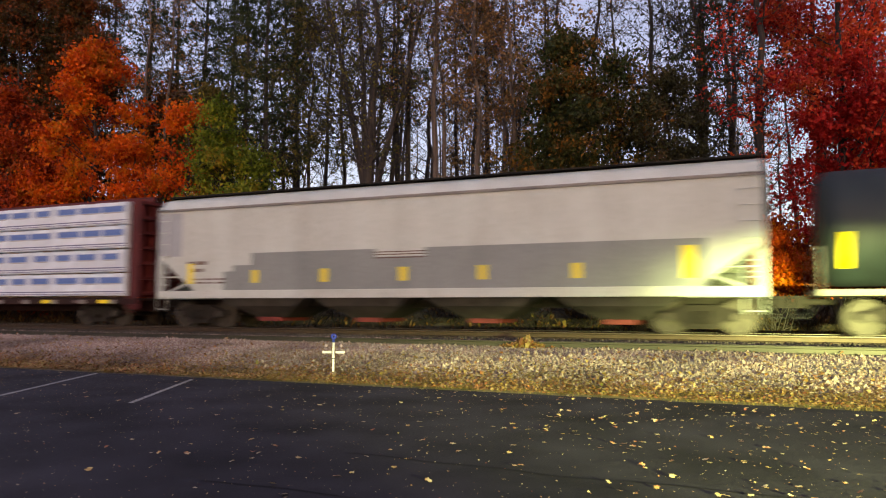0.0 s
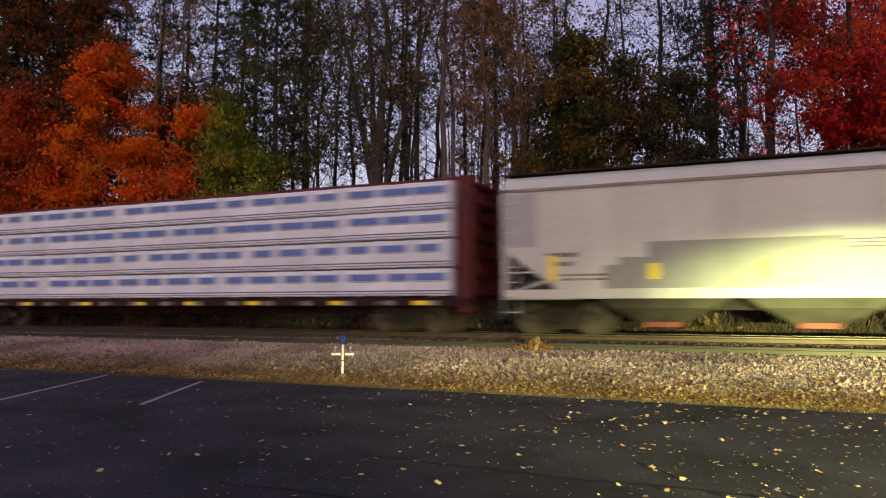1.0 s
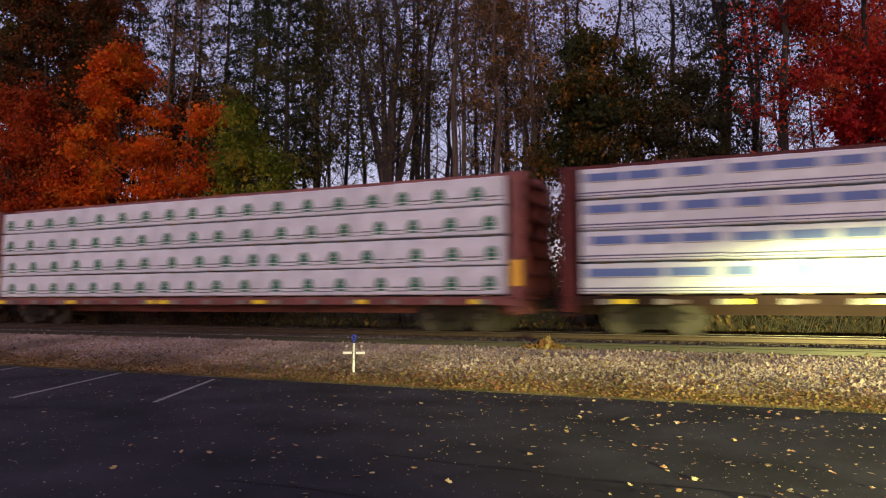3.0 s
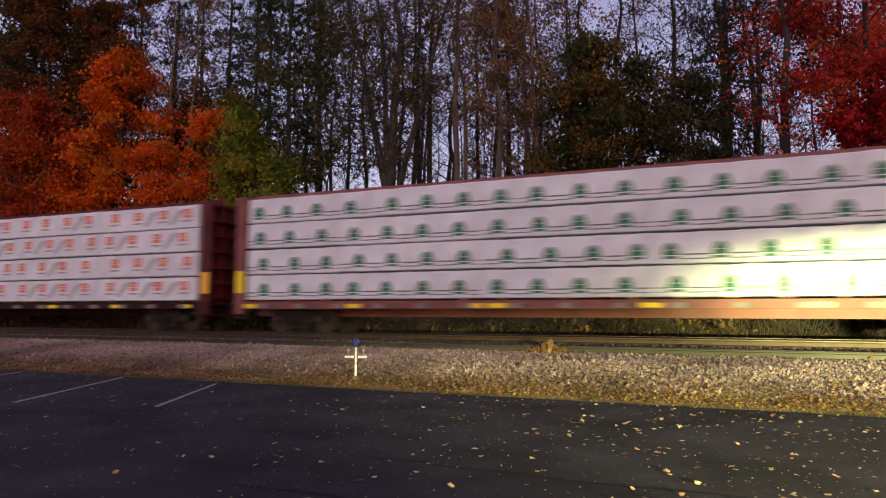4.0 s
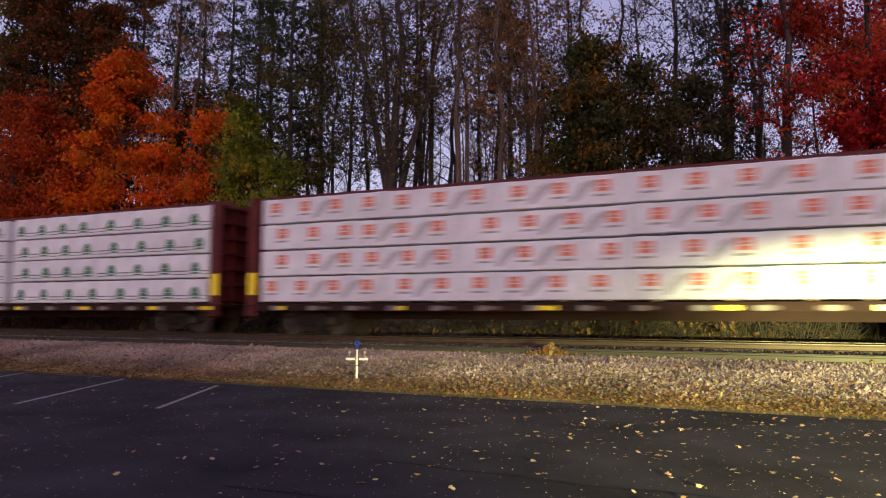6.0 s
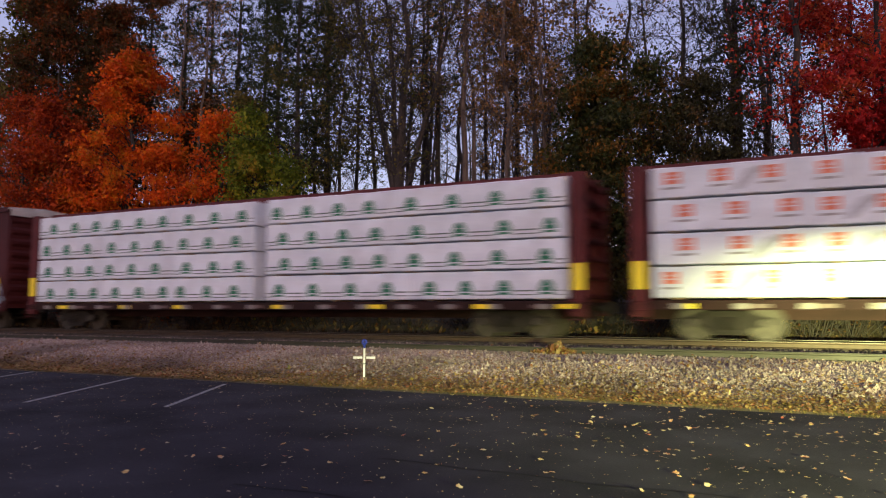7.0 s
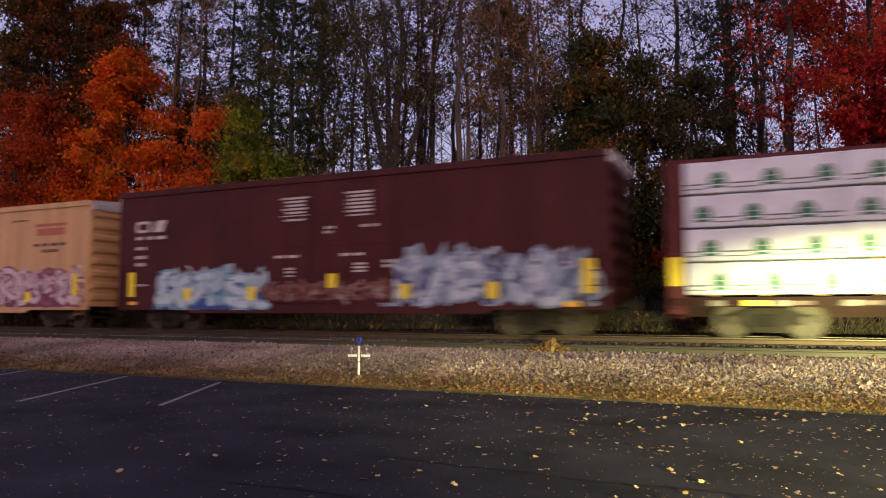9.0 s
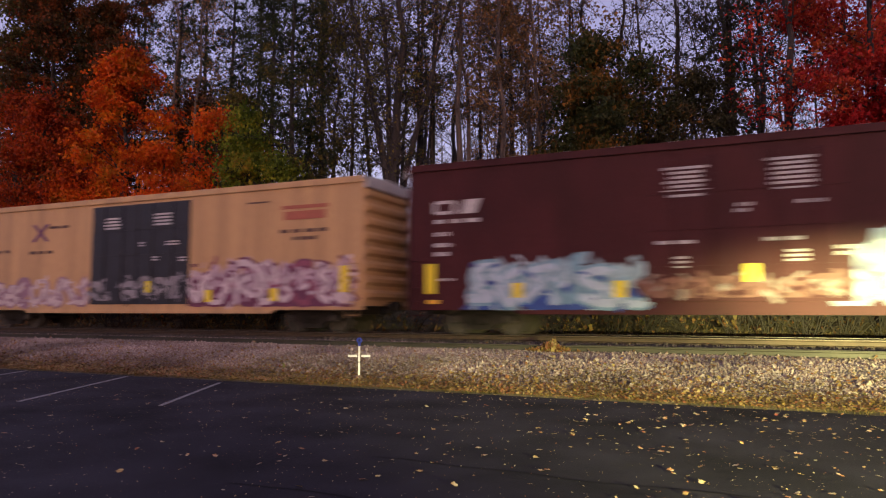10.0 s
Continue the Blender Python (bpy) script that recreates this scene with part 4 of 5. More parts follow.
def tan_boxcar():
    x1, x0 = -137.68, -157.1
    car, h = start_car("boxcar", "tan boxcar with black doors and purple graffiti", "freight car", x1, x0)
    c = (x0 + x1) / 2
    boxcar_body(car, h, M_TAN, M_GALV, z1=4.95, skip=((-150.0 - c, -144.8 - c),))
    rng = random.Random(18)
    boxcar_door(car, -149.85 - c, -147.45 - c, 0.95, 4.7, M_BLACKDOOR, 1)
    boxcar_door(car, -147.4 - c, -144.9 - c, 0.95, 4.7, M_BLACKDOOR, 2)
    bm = bmesh.new()
    for x, z, w, hh, r in ((-148.8, 4.05, 1.0, 0.5, 4), (-146.2, 4.1, 1.0, 0.5, 4), (-147.2, 3.2, 0.3, 0.2, 2), (-145.7, 3.2, 0.7, 0.2, 2), (-146.5, 2.65, 0.3, 0.2, 2), (-145.2, 2.6, 0.3, 0.2, 2)):
        data_block(bm, x - c, z, w, hh, r, rng)
    tagged(part("lettering", bm, M_LETTER, car, "white stencilled marks and data"), kind="stuff")
    bm = bmesh.new()
    m = -139.9 - c
    plate(bm, m - 0.95, m + 0.9, 4.1, 4.22, -HALF - 0.02)
    plate(bm, m - 0.85, m + 0.8, 3.74, 4.02, -HALF - 0.02)
    tagged(part("mark", bm, M_LETTER_RED, car, "faded red company mark as plain blocks"), kind="stuff")
    bm = bmesh.new()
    for z, w in ((3.3, 2.0), (3.05, 1.0)):
        bars(bm, m - w / 2, m + w / 2, z, 0.12, rng, -HALF - 0.02, words=4)
    bars(bm, -156.2 - c, -154.5 - c, 3.1, 0.12, rng, -HALF - 0.02, words=3)
    bars(bm, -152.4 - c, -151.0 - c, 4.0, 0.1, rng, -HALF - 0.02, words=2)
    bars(bm, -153.5 - c, -152.0 - c, 3.0, 0.12, rng, -HALF - 0.02, words=3)
    box(bm, -142.3 - c, -141.4 - c, -HALF - 0.04, -HALF + 0.01, 4.38, 4.43)
    tagged(part("small_lettering", bm, M_LETTER_DARK, car), kind="stuff")
    bm = bmesh.new()
    q = -152.9 - c
    for sx in (-1, 1):
        prism(bm, ([(q - sx * 0.5, 3.5), (q - sx * 0.33, 3.5), (q + sx * 0.5, 4.2), (q + sx * 0.33, 4.2)])[::sx], -HALF - 0.025 - 0.004 * (sx > 0), -HALF + 0.001)
    part("cross_mark", bm, mat("spray_violet", (0.16, 0.05, 0.16), 0.5, var=0.3, scale=4), car, "violet sprayed cross")
    inks = [mat("spray_lilac", (0.5, 0.36, 0.42), 0.5, var=0.3, scale=3), mat("spray_plum", (0.17, 0.04, 0.09), 0.5, var=0.3, scale=4), mat("spray_pink_white", (0.62, 0.52, 0.55), 0.5, var=0.2, scale=4), mat("spray_magenta", (0.3, 0.08, 0.13), 0.5, var=0.3, scale=4)]
    graffiti(car, -144.85 - c, -138.0 - c, 0.85, 2.55, inks, 31, y=-HALF - 0.02, under=1, outline=1, fill=2, label="lilac and plum sprayed graffiti")
    inks2 = [mat("spray_pinkish_white", (0.58, 0.48, 0.48), 0.5, var=0.2, scale=3), inks[2], mat("spray_mauve", (0.32, 0.18, 0.24), 0.5, var=0.3, scale=4)]
    graffiti(car, -156.5 - c, -150.1 - c, 0.85, 2.1, inks2, 32, y=-HALF - 0.02, cloud=None, fill=0, label="pinkish white sprayed graffiti")
    inks3 = [M_BLACKDOOR, mat("spray_grey", (0.28, 0.26, 0.28), 0.5, var=0.4, scale=4), M_BLACKDOOR]
    graffiti(car, -149.8 - c, -145.0 - c, 1.0, 2.1, inks3, 33, y=-HALF - 0.06, cloud=None, fill=1, label="faint grey sprayed graffiti")
    for x, w, hh, z, y in ((-138.33, 0.33, 0.85, 1.73, 0.05), (-143.94, 0.3, 0.42, 1.23, 0.05), (-141.1, 0.3, 0.42, 1.25, 0.05), (-146.78, 0.25, 0.42, 1.59, 0.09)):
        reflector(car, x - c, z, w, hh, y=-HALF - y)
    return car


hopper()
tank()
FIVE = (4.88, 4.88, 4.88, 3.72, 3.72)
centerbeam("maroon centre-beam flatcar loaded with white-wrapped lumber", -19.82, -43.15, -20.44, -42.64, "blue", M_MAROON, 41, [(-42.56, FIVE)], (-41.45, -38.61, -35.42, -32.72, -30.31, -27.66, -24.39, -21.46), "")
centerbeam("faded red centre-beam flatcar loaded with white-wrapped lumber", -44.22, -67.35, -44.72, -66.85, "green", M_SALMON, 42, [(-66.85, FIVE)], (-66.7, -62.6, -58.54, -57.8, -53.5, -49.6, -45.6), "amber")
centerbeam("maroon centre-beam flatcar loaded with orange-printed lumber", -68.5, -91.72, -68.99, -91.2, "orange", M_MAROON, 43, [(-91.15, FIVE)], (-90.4, -85.92, -81.15, -76.46, -72.97, -69.6), "amber")
centerbeam("maroon centre-beam flatcar, its lumber load split in the middle", -92.95, -116.1, -93.44, -115.6, "green", M_MAROON, 44, [(-115.62, (3.72, 3.72, 3.72)), (-103.95, (4.88, 5.6))], (-114.0, -110.55, -107.8, -103.35, -99.6, -96.0, -93.5), "yellow")
brown_boxcar()
tan_boxcar()


# ---- ballast, verge, fallen leaves ----
def scatter_stones(name, n, xr, yr, size, seed, material, lift=0.12, thin=None):
    """Angular broken stones, half sunk in the bed, joined."""
    rng = np.random.default_rng(seed)
    base = np.array([(1, 0, 0.1), (-1, 0, 0), (0, 1, 0.1), (0, -1, -0.1), (0.15, 0.1, 1.0)], dtype=float)
    tri = np.array([(0, 2, 4), (2, 1, 4), (1, 3, 4), (3, 0, 4)])
    x, y = rng.uniform(*xr, n), rng.uniform(*yr, n)
    if thin is not None:
        keep = rng.random(n) < thin(x, y)
        x, y = x[keep], y[keep]
        n = len(x)
    s = size * rng.uniform(0.55, 1.35, n)
    z = np.array([ground_z(v) for v in y]) + s * lift
    v = base[None] * rng.uniform(0.65, 1.3, (n, 5, 1)) * s[:, None, None]
    v *= rng.uniform(0.7, 1.2, (n, 1, 3))
    a, b = rng.uniform(0, 2 * math.pi, n), rng.uniform(-0.35, 0.35, n)
    ca, sa, cb, sb = np.cos(a)[:, None], np.sin(a)[:, None], np.cos(b)[:, None], np.sin(b)[:, None]
    vx, vy, vz = v[..., 0], v[..., 1] * cb - v[..., 2] * sb, v[..., 1] * sb + v[..., 2] * cb
    out = np.stack([vx * ca - vy * sa + x[:, None], vx * sa + vy * ca + y[:, None], vz + z[:, None]], -1).reshape(-1, 3)
    f = (tri[None] + 5 * np.arange(n)[:, None, None]).reshape(-1, 3)
    return raw(name, out, f, material)


def scatter_leaves(name, pos, size, seed, material, tilt=0.35, flat=0.0, plain=False):
    """Fallen or hanging leaves: seven-pointed outlines folded along the rib, joined. pos: n x 3."""
    rng = np.random.default_rng(seed)
    n = len(pos)
    ang = np.array([-90, -50, -20, 25, 50, 90, 130, 155, 200, 230]) * math.pi / 180
    rad = np.array([0.55, 0.42, 0.8, 0.45, 0.85, 1.0, 0.85, 0.45, 0.8, 0.42])
    if plain:
        ang, rad = np.array([-90, -25, 35, 90, 145, 205]) * math.pi / 180, np.array([0.7, 0.75, 0.6, 1.0, 0.8, 0.55])
    bx, by = rad * np.cos(ang), rad * np.sin(ang)
    bz = np.abs(bx) * 0.25
    m = len(ang)
    s = size * rng.uniform(0.4, 1.5, n)
    fold = rng.uniform(-0.6, 1.6, (n, 1))
    v = np.stack([bx[None] * s[:, None], by[None] * s[:, None], bz[None] * s[:, None] * fold], -1)
    a = rng.uniform(0, 2 * math.pi, n)
    tx, ty = rng.normal(0, tilt, n), rng.normal(0, tilt, n)
    ca, sa = np.cos(a)[:, None], np.sin(a)[:, None]
    vx, vy, vz = v[..., 0] * ca - v[..., 1] * sa, v[..., 0] * sa + v[..., 1] * ca, v[..., 2]
    vz = vz + vx * np.tan(np.clip(tx, -1.1, 1.1))[:, None] + vy * np.tan(np.clip(ty, -1.1, 1.1))[:, None]
    if flat:
        vz = vz - vz.min(axis=1, keepdims=True) + flat
    out = (np.stack([vx, vy, vz], -1) + np.asarray(pos)[:, None, :]).reshape(-1, 3)
    f = np.arange(n * m).reshape(n, m)
    return raw(name, out, f, material)


def spot_leaves(pos, size, seed, name, material, parent=None, droop=0.6):
    """Leaves of a crown: small folded diamonds of all directions, joined."""
    rng = np.random.default_rng(seed)
    n = len(pos)
    d = rng.normal(size=(n, 3))
    d[:, 2] -= droop
    d /= np.linalg.norm(d, axis=1, keepdims=True)
    o = rng.normal(size=(n, 3))
    o -= d * (o * d).sum(1, keepdims=True)
    o /= np.linalg.norm(o, axis=1, keepdims=True)
    nrm = np.cross(d, o)
    s = (size * rng.uniform(0.6, 1.4, n))[:, None]
    p = np.asarray(pos)
    v = np.stack([p - d * s * 0.5, p + o * s * 0.42 + nrm * s * 0.12, p + d * s * 0.6, p - o * s * 0.42 + nrm * s * 0.12], 1).reshape(-1, 3)
    return raw(name, v, np.arange(4 * n).reshape(n, 4), material, parent)


FALL = leaf_mat("fallen_leaves", [(0.09, 0.055, 0.022), (0.19, 0.11, 0.04), (0.26, 0.19, 0.06), (0.17, 0.055, 0.025), (0.32, 0.25, 0.11), (0.26, 0.09, 0.035), (0.13, 0.12, 0.035)], 0.7, 0.1, 2.5)
FALL_LOT = leaf_mat("fallen_leaves_pale", [(0.3, 0.07, 0.045), (0.36, 0.15, 0.07), (0.45, 0.32, 0.15), (0.55, 0.46, 0.3), (0.32, 0.1, 0.05), (0.55, 0.42, 0.15), (0.5, 0.38, 0.26)], 0.7, 0.1, 6.0)
# dead grass lighter than the weeds, headlamp brightness put into its colour
STRAW = leaf_mat("headlamp_lit_straw", [(0.09, 0.068, 0.032), (0.15, 0.115, 0.06), (0.24, 0.19, 0.11), (0.11, 0.085, 0.04)], 0.8, 0.2, 1.5)
GRASS = leaf_mat("verge_grass", [(0.05, 0.06, 0.015), (0.12, 0.1, 0.03), (0.2, 0.14, 0.05), (0.08, 0.09, 0.02)], 0.7, 0.2)
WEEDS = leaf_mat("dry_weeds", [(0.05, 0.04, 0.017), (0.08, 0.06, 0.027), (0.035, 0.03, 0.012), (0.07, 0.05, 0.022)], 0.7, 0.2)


def build_verge():
    thick = lambda x, y: np.clip(0.15 + (y - 13.45) * 1.1, 0.1, 1)
    s = scatter_stones("ballast_stones", 112000, (-31, 7), (13.3, 18.8), 0.031, 1, M_STONE, thin=thick)
    tagged(s, "loose grey and pinkish crushed stone ballast", "ballast", kind="stuff")
    # stones under the cars, their shade painted in as a darker colour
    s = scatter_stones("ballast_stones", 14000, (-34, 8), (18.7, 23.6), 0.045, 2, M_STONE_SHADED, lift=0.1)
    tagged(s, "crushed stone along and between the rails, darkened for the train's shade", "ballast", kind="stuff")
    s = scatter_stones("ballast_stones", 13000, (-31, 7), (13.9, 18.7), 0.058, 3, M_STONE, thin=lambda x, y: np.clip(0.35 + 0.9 * np.sin(x * 1.3 + y) * np.sin(y * 2.1 - x * 0.4), 0.05, 1))
    tagged(s, "larger broken stones among the ballast", "ballast", kind="stuff")
    rng = np.random.default_rng(7)
    # leaves drifted on the verge and into the stones
    n = 46000
    x, y = rng.uniform(-34, 8, n), 12.84 + np.abs(rng.normal(0, 0.85, n))
    pos = np.stack([x, y, [ground_z(v) + 0.025 for v in y]], 1)
    o = scatter_leaves("fallen_leaves", pos, 0.033, 8, FALL, 0.22, flat=0.01, plain=True)
    tagged(o, "drift of brown and orange fallen leaves along the verge", "leaves", kind="stuff")
    n = 6000
    x, y = rng.uniform(-34, 8, n), 13.5 + np.abs(rng.normal(0, 1.7, n))
    pos = np.stack([x, y, [ground_z(v) + 0.05 for v in y]], 1)
    o = scatter_leaves("fallen_leaves", pos, 0.04, 9, FALL, 0.3, flat=0.01)
    tagged(o, "fallen leaves scattered over the ballast", "leaves", kind="stuff")
    # leaves on the lot, thicker towards the open end
    n = 7000
    x, y = rng.uniform(-26, 7, n), rng.uniform(2.8, 12.8, n)
    keep = rng.random(n) < np.clip(0.2 + (x + 0.6 * y) * 0.045, 0.06, 0.55)
    x, y = x[keep], y[keep]
    pos = np.stack([x, y, np.full(len(x), 0.004)], 1)
    o = scatter_leaves("fallen_leaves", pos, 0.037, 10, FALL_LOT, 0.16, flat=0.004)
    tagged(o, "dry yellow and brown leaves scattered on the asphalt", "leaves", kind="stuff")
    n = 9000
    x, y = rng.uniform(-24, 7, n), rng.uniform(2.8, 12.8, n)
    o = scatter_leaves("leaf_crumbs", np.stack([x, y, np.full(n, 0.002)], 1), 0.009, 14, FALL_LOT, 0.2, flat=0.002, plain=True)
    tagged(o, "leaf crumbs and grit on the asphalt", "debris", kind="stuff")
    # short grass along the asphalt's edge
    n = 16000
    x = rng.uniform(-34, 8, n)
    y = 12.82 + np.abs(rng.normal(0, 0.6, n))
    h, a, lean = rng.uniform(0.03, 0.09, n), rng.uniform(0, 6.28, n), rng.normal(0, 0.04, (n, 2))
    z = np.array([ground_z(v) for v in y]) - 0.01
    dx, dy = np.cos(a) * 0.006, np.sin(a) * 0.006
    v = np.stack([np.stack([x - dx, y - dy, z], 1), np.stack([x + dx, y + dy, z], 1), np.stack([x + lean[:, 0], y + lean[:, 1], z + h], 1)], 1).reshape(-1, 3)
    o = raw("grass", v, np.arange(3 * n).reshape(n, 3), GRASS)
    tagged(o, "thin yellowing grass along the asphalt edge", "grass", kind="stuff")
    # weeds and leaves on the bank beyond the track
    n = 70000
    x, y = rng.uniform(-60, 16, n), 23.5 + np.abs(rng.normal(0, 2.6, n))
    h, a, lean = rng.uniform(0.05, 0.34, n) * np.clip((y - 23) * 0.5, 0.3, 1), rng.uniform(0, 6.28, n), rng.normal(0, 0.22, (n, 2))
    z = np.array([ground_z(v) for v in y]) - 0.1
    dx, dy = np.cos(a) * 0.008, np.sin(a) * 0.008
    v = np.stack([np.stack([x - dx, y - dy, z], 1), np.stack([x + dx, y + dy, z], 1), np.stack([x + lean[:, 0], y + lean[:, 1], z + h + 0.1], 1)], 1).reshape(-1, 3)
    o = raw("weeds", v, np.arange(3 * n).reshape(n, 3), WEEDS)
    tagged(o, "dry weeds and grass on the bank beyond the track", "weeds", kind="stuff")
    # dead grass on the bank, coloured paler to carry the headlamps' light
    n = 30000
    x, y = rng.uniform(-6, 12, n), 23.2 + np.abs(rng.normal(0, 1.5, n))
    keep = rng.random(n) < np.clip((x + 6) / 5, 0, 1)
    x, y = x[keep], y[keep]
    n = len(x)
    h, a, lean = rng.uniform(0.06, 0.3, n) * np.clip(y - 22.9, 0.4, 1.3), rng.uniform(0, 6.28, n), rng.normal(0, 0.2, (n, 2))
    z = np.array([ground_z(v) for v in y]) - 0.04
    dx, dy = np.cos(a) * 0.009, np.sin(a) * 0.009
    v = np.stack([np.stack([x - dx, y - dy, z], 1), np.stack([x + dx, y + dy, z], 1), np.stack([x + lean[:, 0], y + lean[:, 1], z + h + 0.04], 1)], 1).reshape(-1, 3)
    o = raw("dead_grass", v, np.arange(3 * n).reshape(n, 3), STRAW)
    tagged(o, "straw-coloured dead grass on the bank, lightened where the headlamps reach", "grass", kind="stuff")
    x, y = rng.uniform(-60, 16, 5000), rng.uniform(25.6, 30, 5000)
    pos = np.stack([x, y, [ground_z(v) + 0.1 for v in y]], 1)
    o = scatter_leaves("fallen_leaves", pos, 0.08, 12, FALL, 0.6, flat=0.01)
    tagged(o, "fallen leaves on the wooded bank", "leaves", kind="stuff")


def spare_rail(x0, x1, y, z, lean, label):
    prof = [(-0.075, 0), (0.075, 0), (0.07, 0.018), (0.012, 0.035), (0.01, 0.125), (0.037, 0.14), (0.037, 0.17), (-0.037, 0.17), (-0.037, 0.14), (-0.01, 0.125), (-0.012, 0.035), (-0.07, 0.018)]
    bm = bmesh.new()
    n = 24
    loft(bm, [[(x0 + (x1 - x0) * i / n, y + a + 0.03 * math.sin(i * 0.5), z + b) for a, b in prof] for i in range(n + 1)])
    tagged(part("spare_rail", bm, M_SPARE), label, "rail", group="rails lying beside the track")


M_SPARE = mat("weathered_rail_steel", (0.05, 0.046, 0.033), 0.65, 0.3, var=0.35, scale=3, stretch=(0.3, 2, 2))
build_verge()
spare_rail(-44.0, -5.2, 17.95, 0.545, 0, "weathered spare rail lying on the ballast")
spare_rail(-4.85, 14.0, 17.85, 0.545, 0, "greenish grey spare rail lying on the ballast")
spare_rail(-4.6, 14.0, 18.05, 0.555, 0, "greenish grey spare rail lying on the ballast")


def leaf_heap(x, y, z):
    rng = np.random.default_rng(77)
    n = 320
    px, py = rng.normal(0, 0.28, n), rng.normal(0, 0.1, n)
    pz = np.clip(0.2 * np.exp(-(px / 0.35) ** 2) * rng.random(n), 0, 1)
    o = scatter_leaves("leaf_heap", np.stack([x + px, y + py, z + pz], 1), 0.06, 78, FALL, 0.6)
    tagged(o, "heap of rusty fallen leaves against the spare rail", "leaves", kind="stuff")


leaf_heap(-5.05, 17.75, 0.57)


def roadside_cross():
    """A small white cross of two strips on a post, a blue ring on top."""
    x, y = -8.35, 13.75
    z = ground_z(y) - 0.03
    root = tagged(new("marker_cross"), "small white cross with a blue ring on the grassy verge", "cross")
    root.matrix_basis = pose(x, y, z, 0, 0, 20)
    bm = bmesh.new()
    box(bm, -0.023, 0.023, -0.012, 0.012, -0.1, 0.38, bevel=0.004)
    part("lower_post", bm, M_WHITEPAINT, root)
    bm = bmesh.new()
    box(bm, -0.023, 0.023, -0.012, 0.012, 0.395, 0.78, bevel=0.004)
    part("upper_post", bm, M_WHITEPAINT, root)
    for s in (-1, 1):
        bm = bmesh.new()
        a, b = sorted((s * 0.045, s * 0.25))
        box(bm, a, b, -0.012, 0.012, 0.5, 0.55, bevel=0.004)
        part("arm", bm, M_WHITEPAINT, root)
        bm = bmesh.new()
        bmesh.ops.create_uvsphere(bm, u_segments=10, v_segments=7, radius=0.035, matrix=pose(s * 0.17, 0, 0.67))
        rod(bm, (s * 0.17, 0, 0.56), (s * 0.17, 0, 0.65), 0.006, 5)
        part("flower", bm, M_FLOWER, root, "faded pinkish artificial flower")
    bm = bmesh.new()
    rod(bm, (-0.04, 0.02, 0.39), (0.04, 0.02, 0.39), 0.012, 6)
    rod(bm, (-0.05, 0.02, 0.53), (0.05, 0.02, 0.53), 0.012, 6)
    rod(bm, (0, 0.02, -0.1), (0, 0.02, 0.82), 0.01, 6)
    part("stake", bm, M_STEEL, root)
    bm = bmesh.new()
    n, k, R, r = 16, 8, 0.043, 0.028
    ring = [[(( R + r * math.cos(2 * math.pi * j / k)) * math.cos(2 * math.pi * i / n), r * math.sin(2 * math.pi * j / k), 0.87 + (R + r * math.cos(2 * math.pi * j / k)) * math.sin(2 * math.pi * i / n)) for j in range(k)] for i in range(n)]
    vs = [[bm.verts.new(p) for p in q] for q in ring]
    for i in range(n):
        for j in range(k):
            bm.faces.new((vs[i][j], vs[(i + 1) % n][j], vs[(i + 1) % n][(j + 1) % k], vs[i][(j + 1) % k])).smooth = True
    rod(bm, (0, 0, 0.74), (0, 0, 0.81), 0.03, 8)
    part("ring", bm, M_BLUE, root, "blue plastic ring")
    bm = bmesh.new()
    loft(bm, [[(0.0 + rr * math.cos(a) * 1.3, -0.03 + rr * math.sin(a), zz) for a in np.linspace(0, 2 * math.pi, 9)[:-1]] for rr, zz in ((0.1, -0.02), (0.09, 0.06), (0.04, 0.1))])
    part("foot_stone", bm, M_STONE, root, "pale pinkish stone at its foot")


M_FLOWER = mat("faded_flower", (0.5, 0.4, 0.38), 0.6, var=0.2, scale=20)
roadside_cross()


# ---- woods beyond the track ----
PALETTES = {
    "ORANGE": [(0.36, 0.035, 0.003), (0.54, 0.065, 0.003), (0.64, 0.11, 0.004), (0.6, 0.16, 0.005), (0.4, 0.15, 0.008)],
    "RUSTRED": [(0.15, 0.018, 0.004), (0.32, 0.033, 0.004), (0.42, 0.065, 0.005), (0.17, 0.06, 0.006)],
    "RUST": [(0.035, 0.034, 0.009), (0.05, 0.036, 0.009), (0.09, 0.04, 0.009), (0.17, 0.045, 0.009), (0.26, 0.06, 0.012)],
    "TAN": [(0.2, 0.1, 0.035), (0.3, 0.16, 0.06), (0.16, 0.1, 0.03), (0.32, 0.12, 0.04)],
    "YELLOWGREEN": [(0.07, 0.11, 0.012), (0.14, 0.19, 0.016), (0.25, 0.26, 0.018), (0.36, 0.22, 0.018)],
    "OLIVE": [(0.054, 0.0585, 0.0144), (0.108, 0.099, 0.0225), (0.153, 0.117, 0.027), (0.045, 0.0495, 0.0135)],
    "DARKMAPLE": [(0.028, 0.044, 0.012), (0.038, 0.052, 0.012), (0.055, 0.06, 0.013), (0.085, 0.066, 0.013), (0.22, 0.1, 0.015), (0.29, 0.13, 0.017)],
    "UMBER": [(0.04, 0.042, 0.018), (0.055, 0.05, 0.02), (0.065, 0.06, 0.018), (0.1, 0.055, 0.022)],
    "RED": [(0.26, 0.01, 0.009), (0.44, 0.022, 0.014), (0.55, 0.05, 0.022), (0.6, 0.09, 0.028), (0.56, 0.16, 0.028)],
    "SCARLET": [(0.35, 0.012, 0.012), (0.55, 0.025, 0.02), (0.42, 0.02, 0.015)],
    "PINE": [(0.03, 0.045, 0.018), (0.045, 0.06, 0.02), (0.06, 0.07, 0.022)],
}
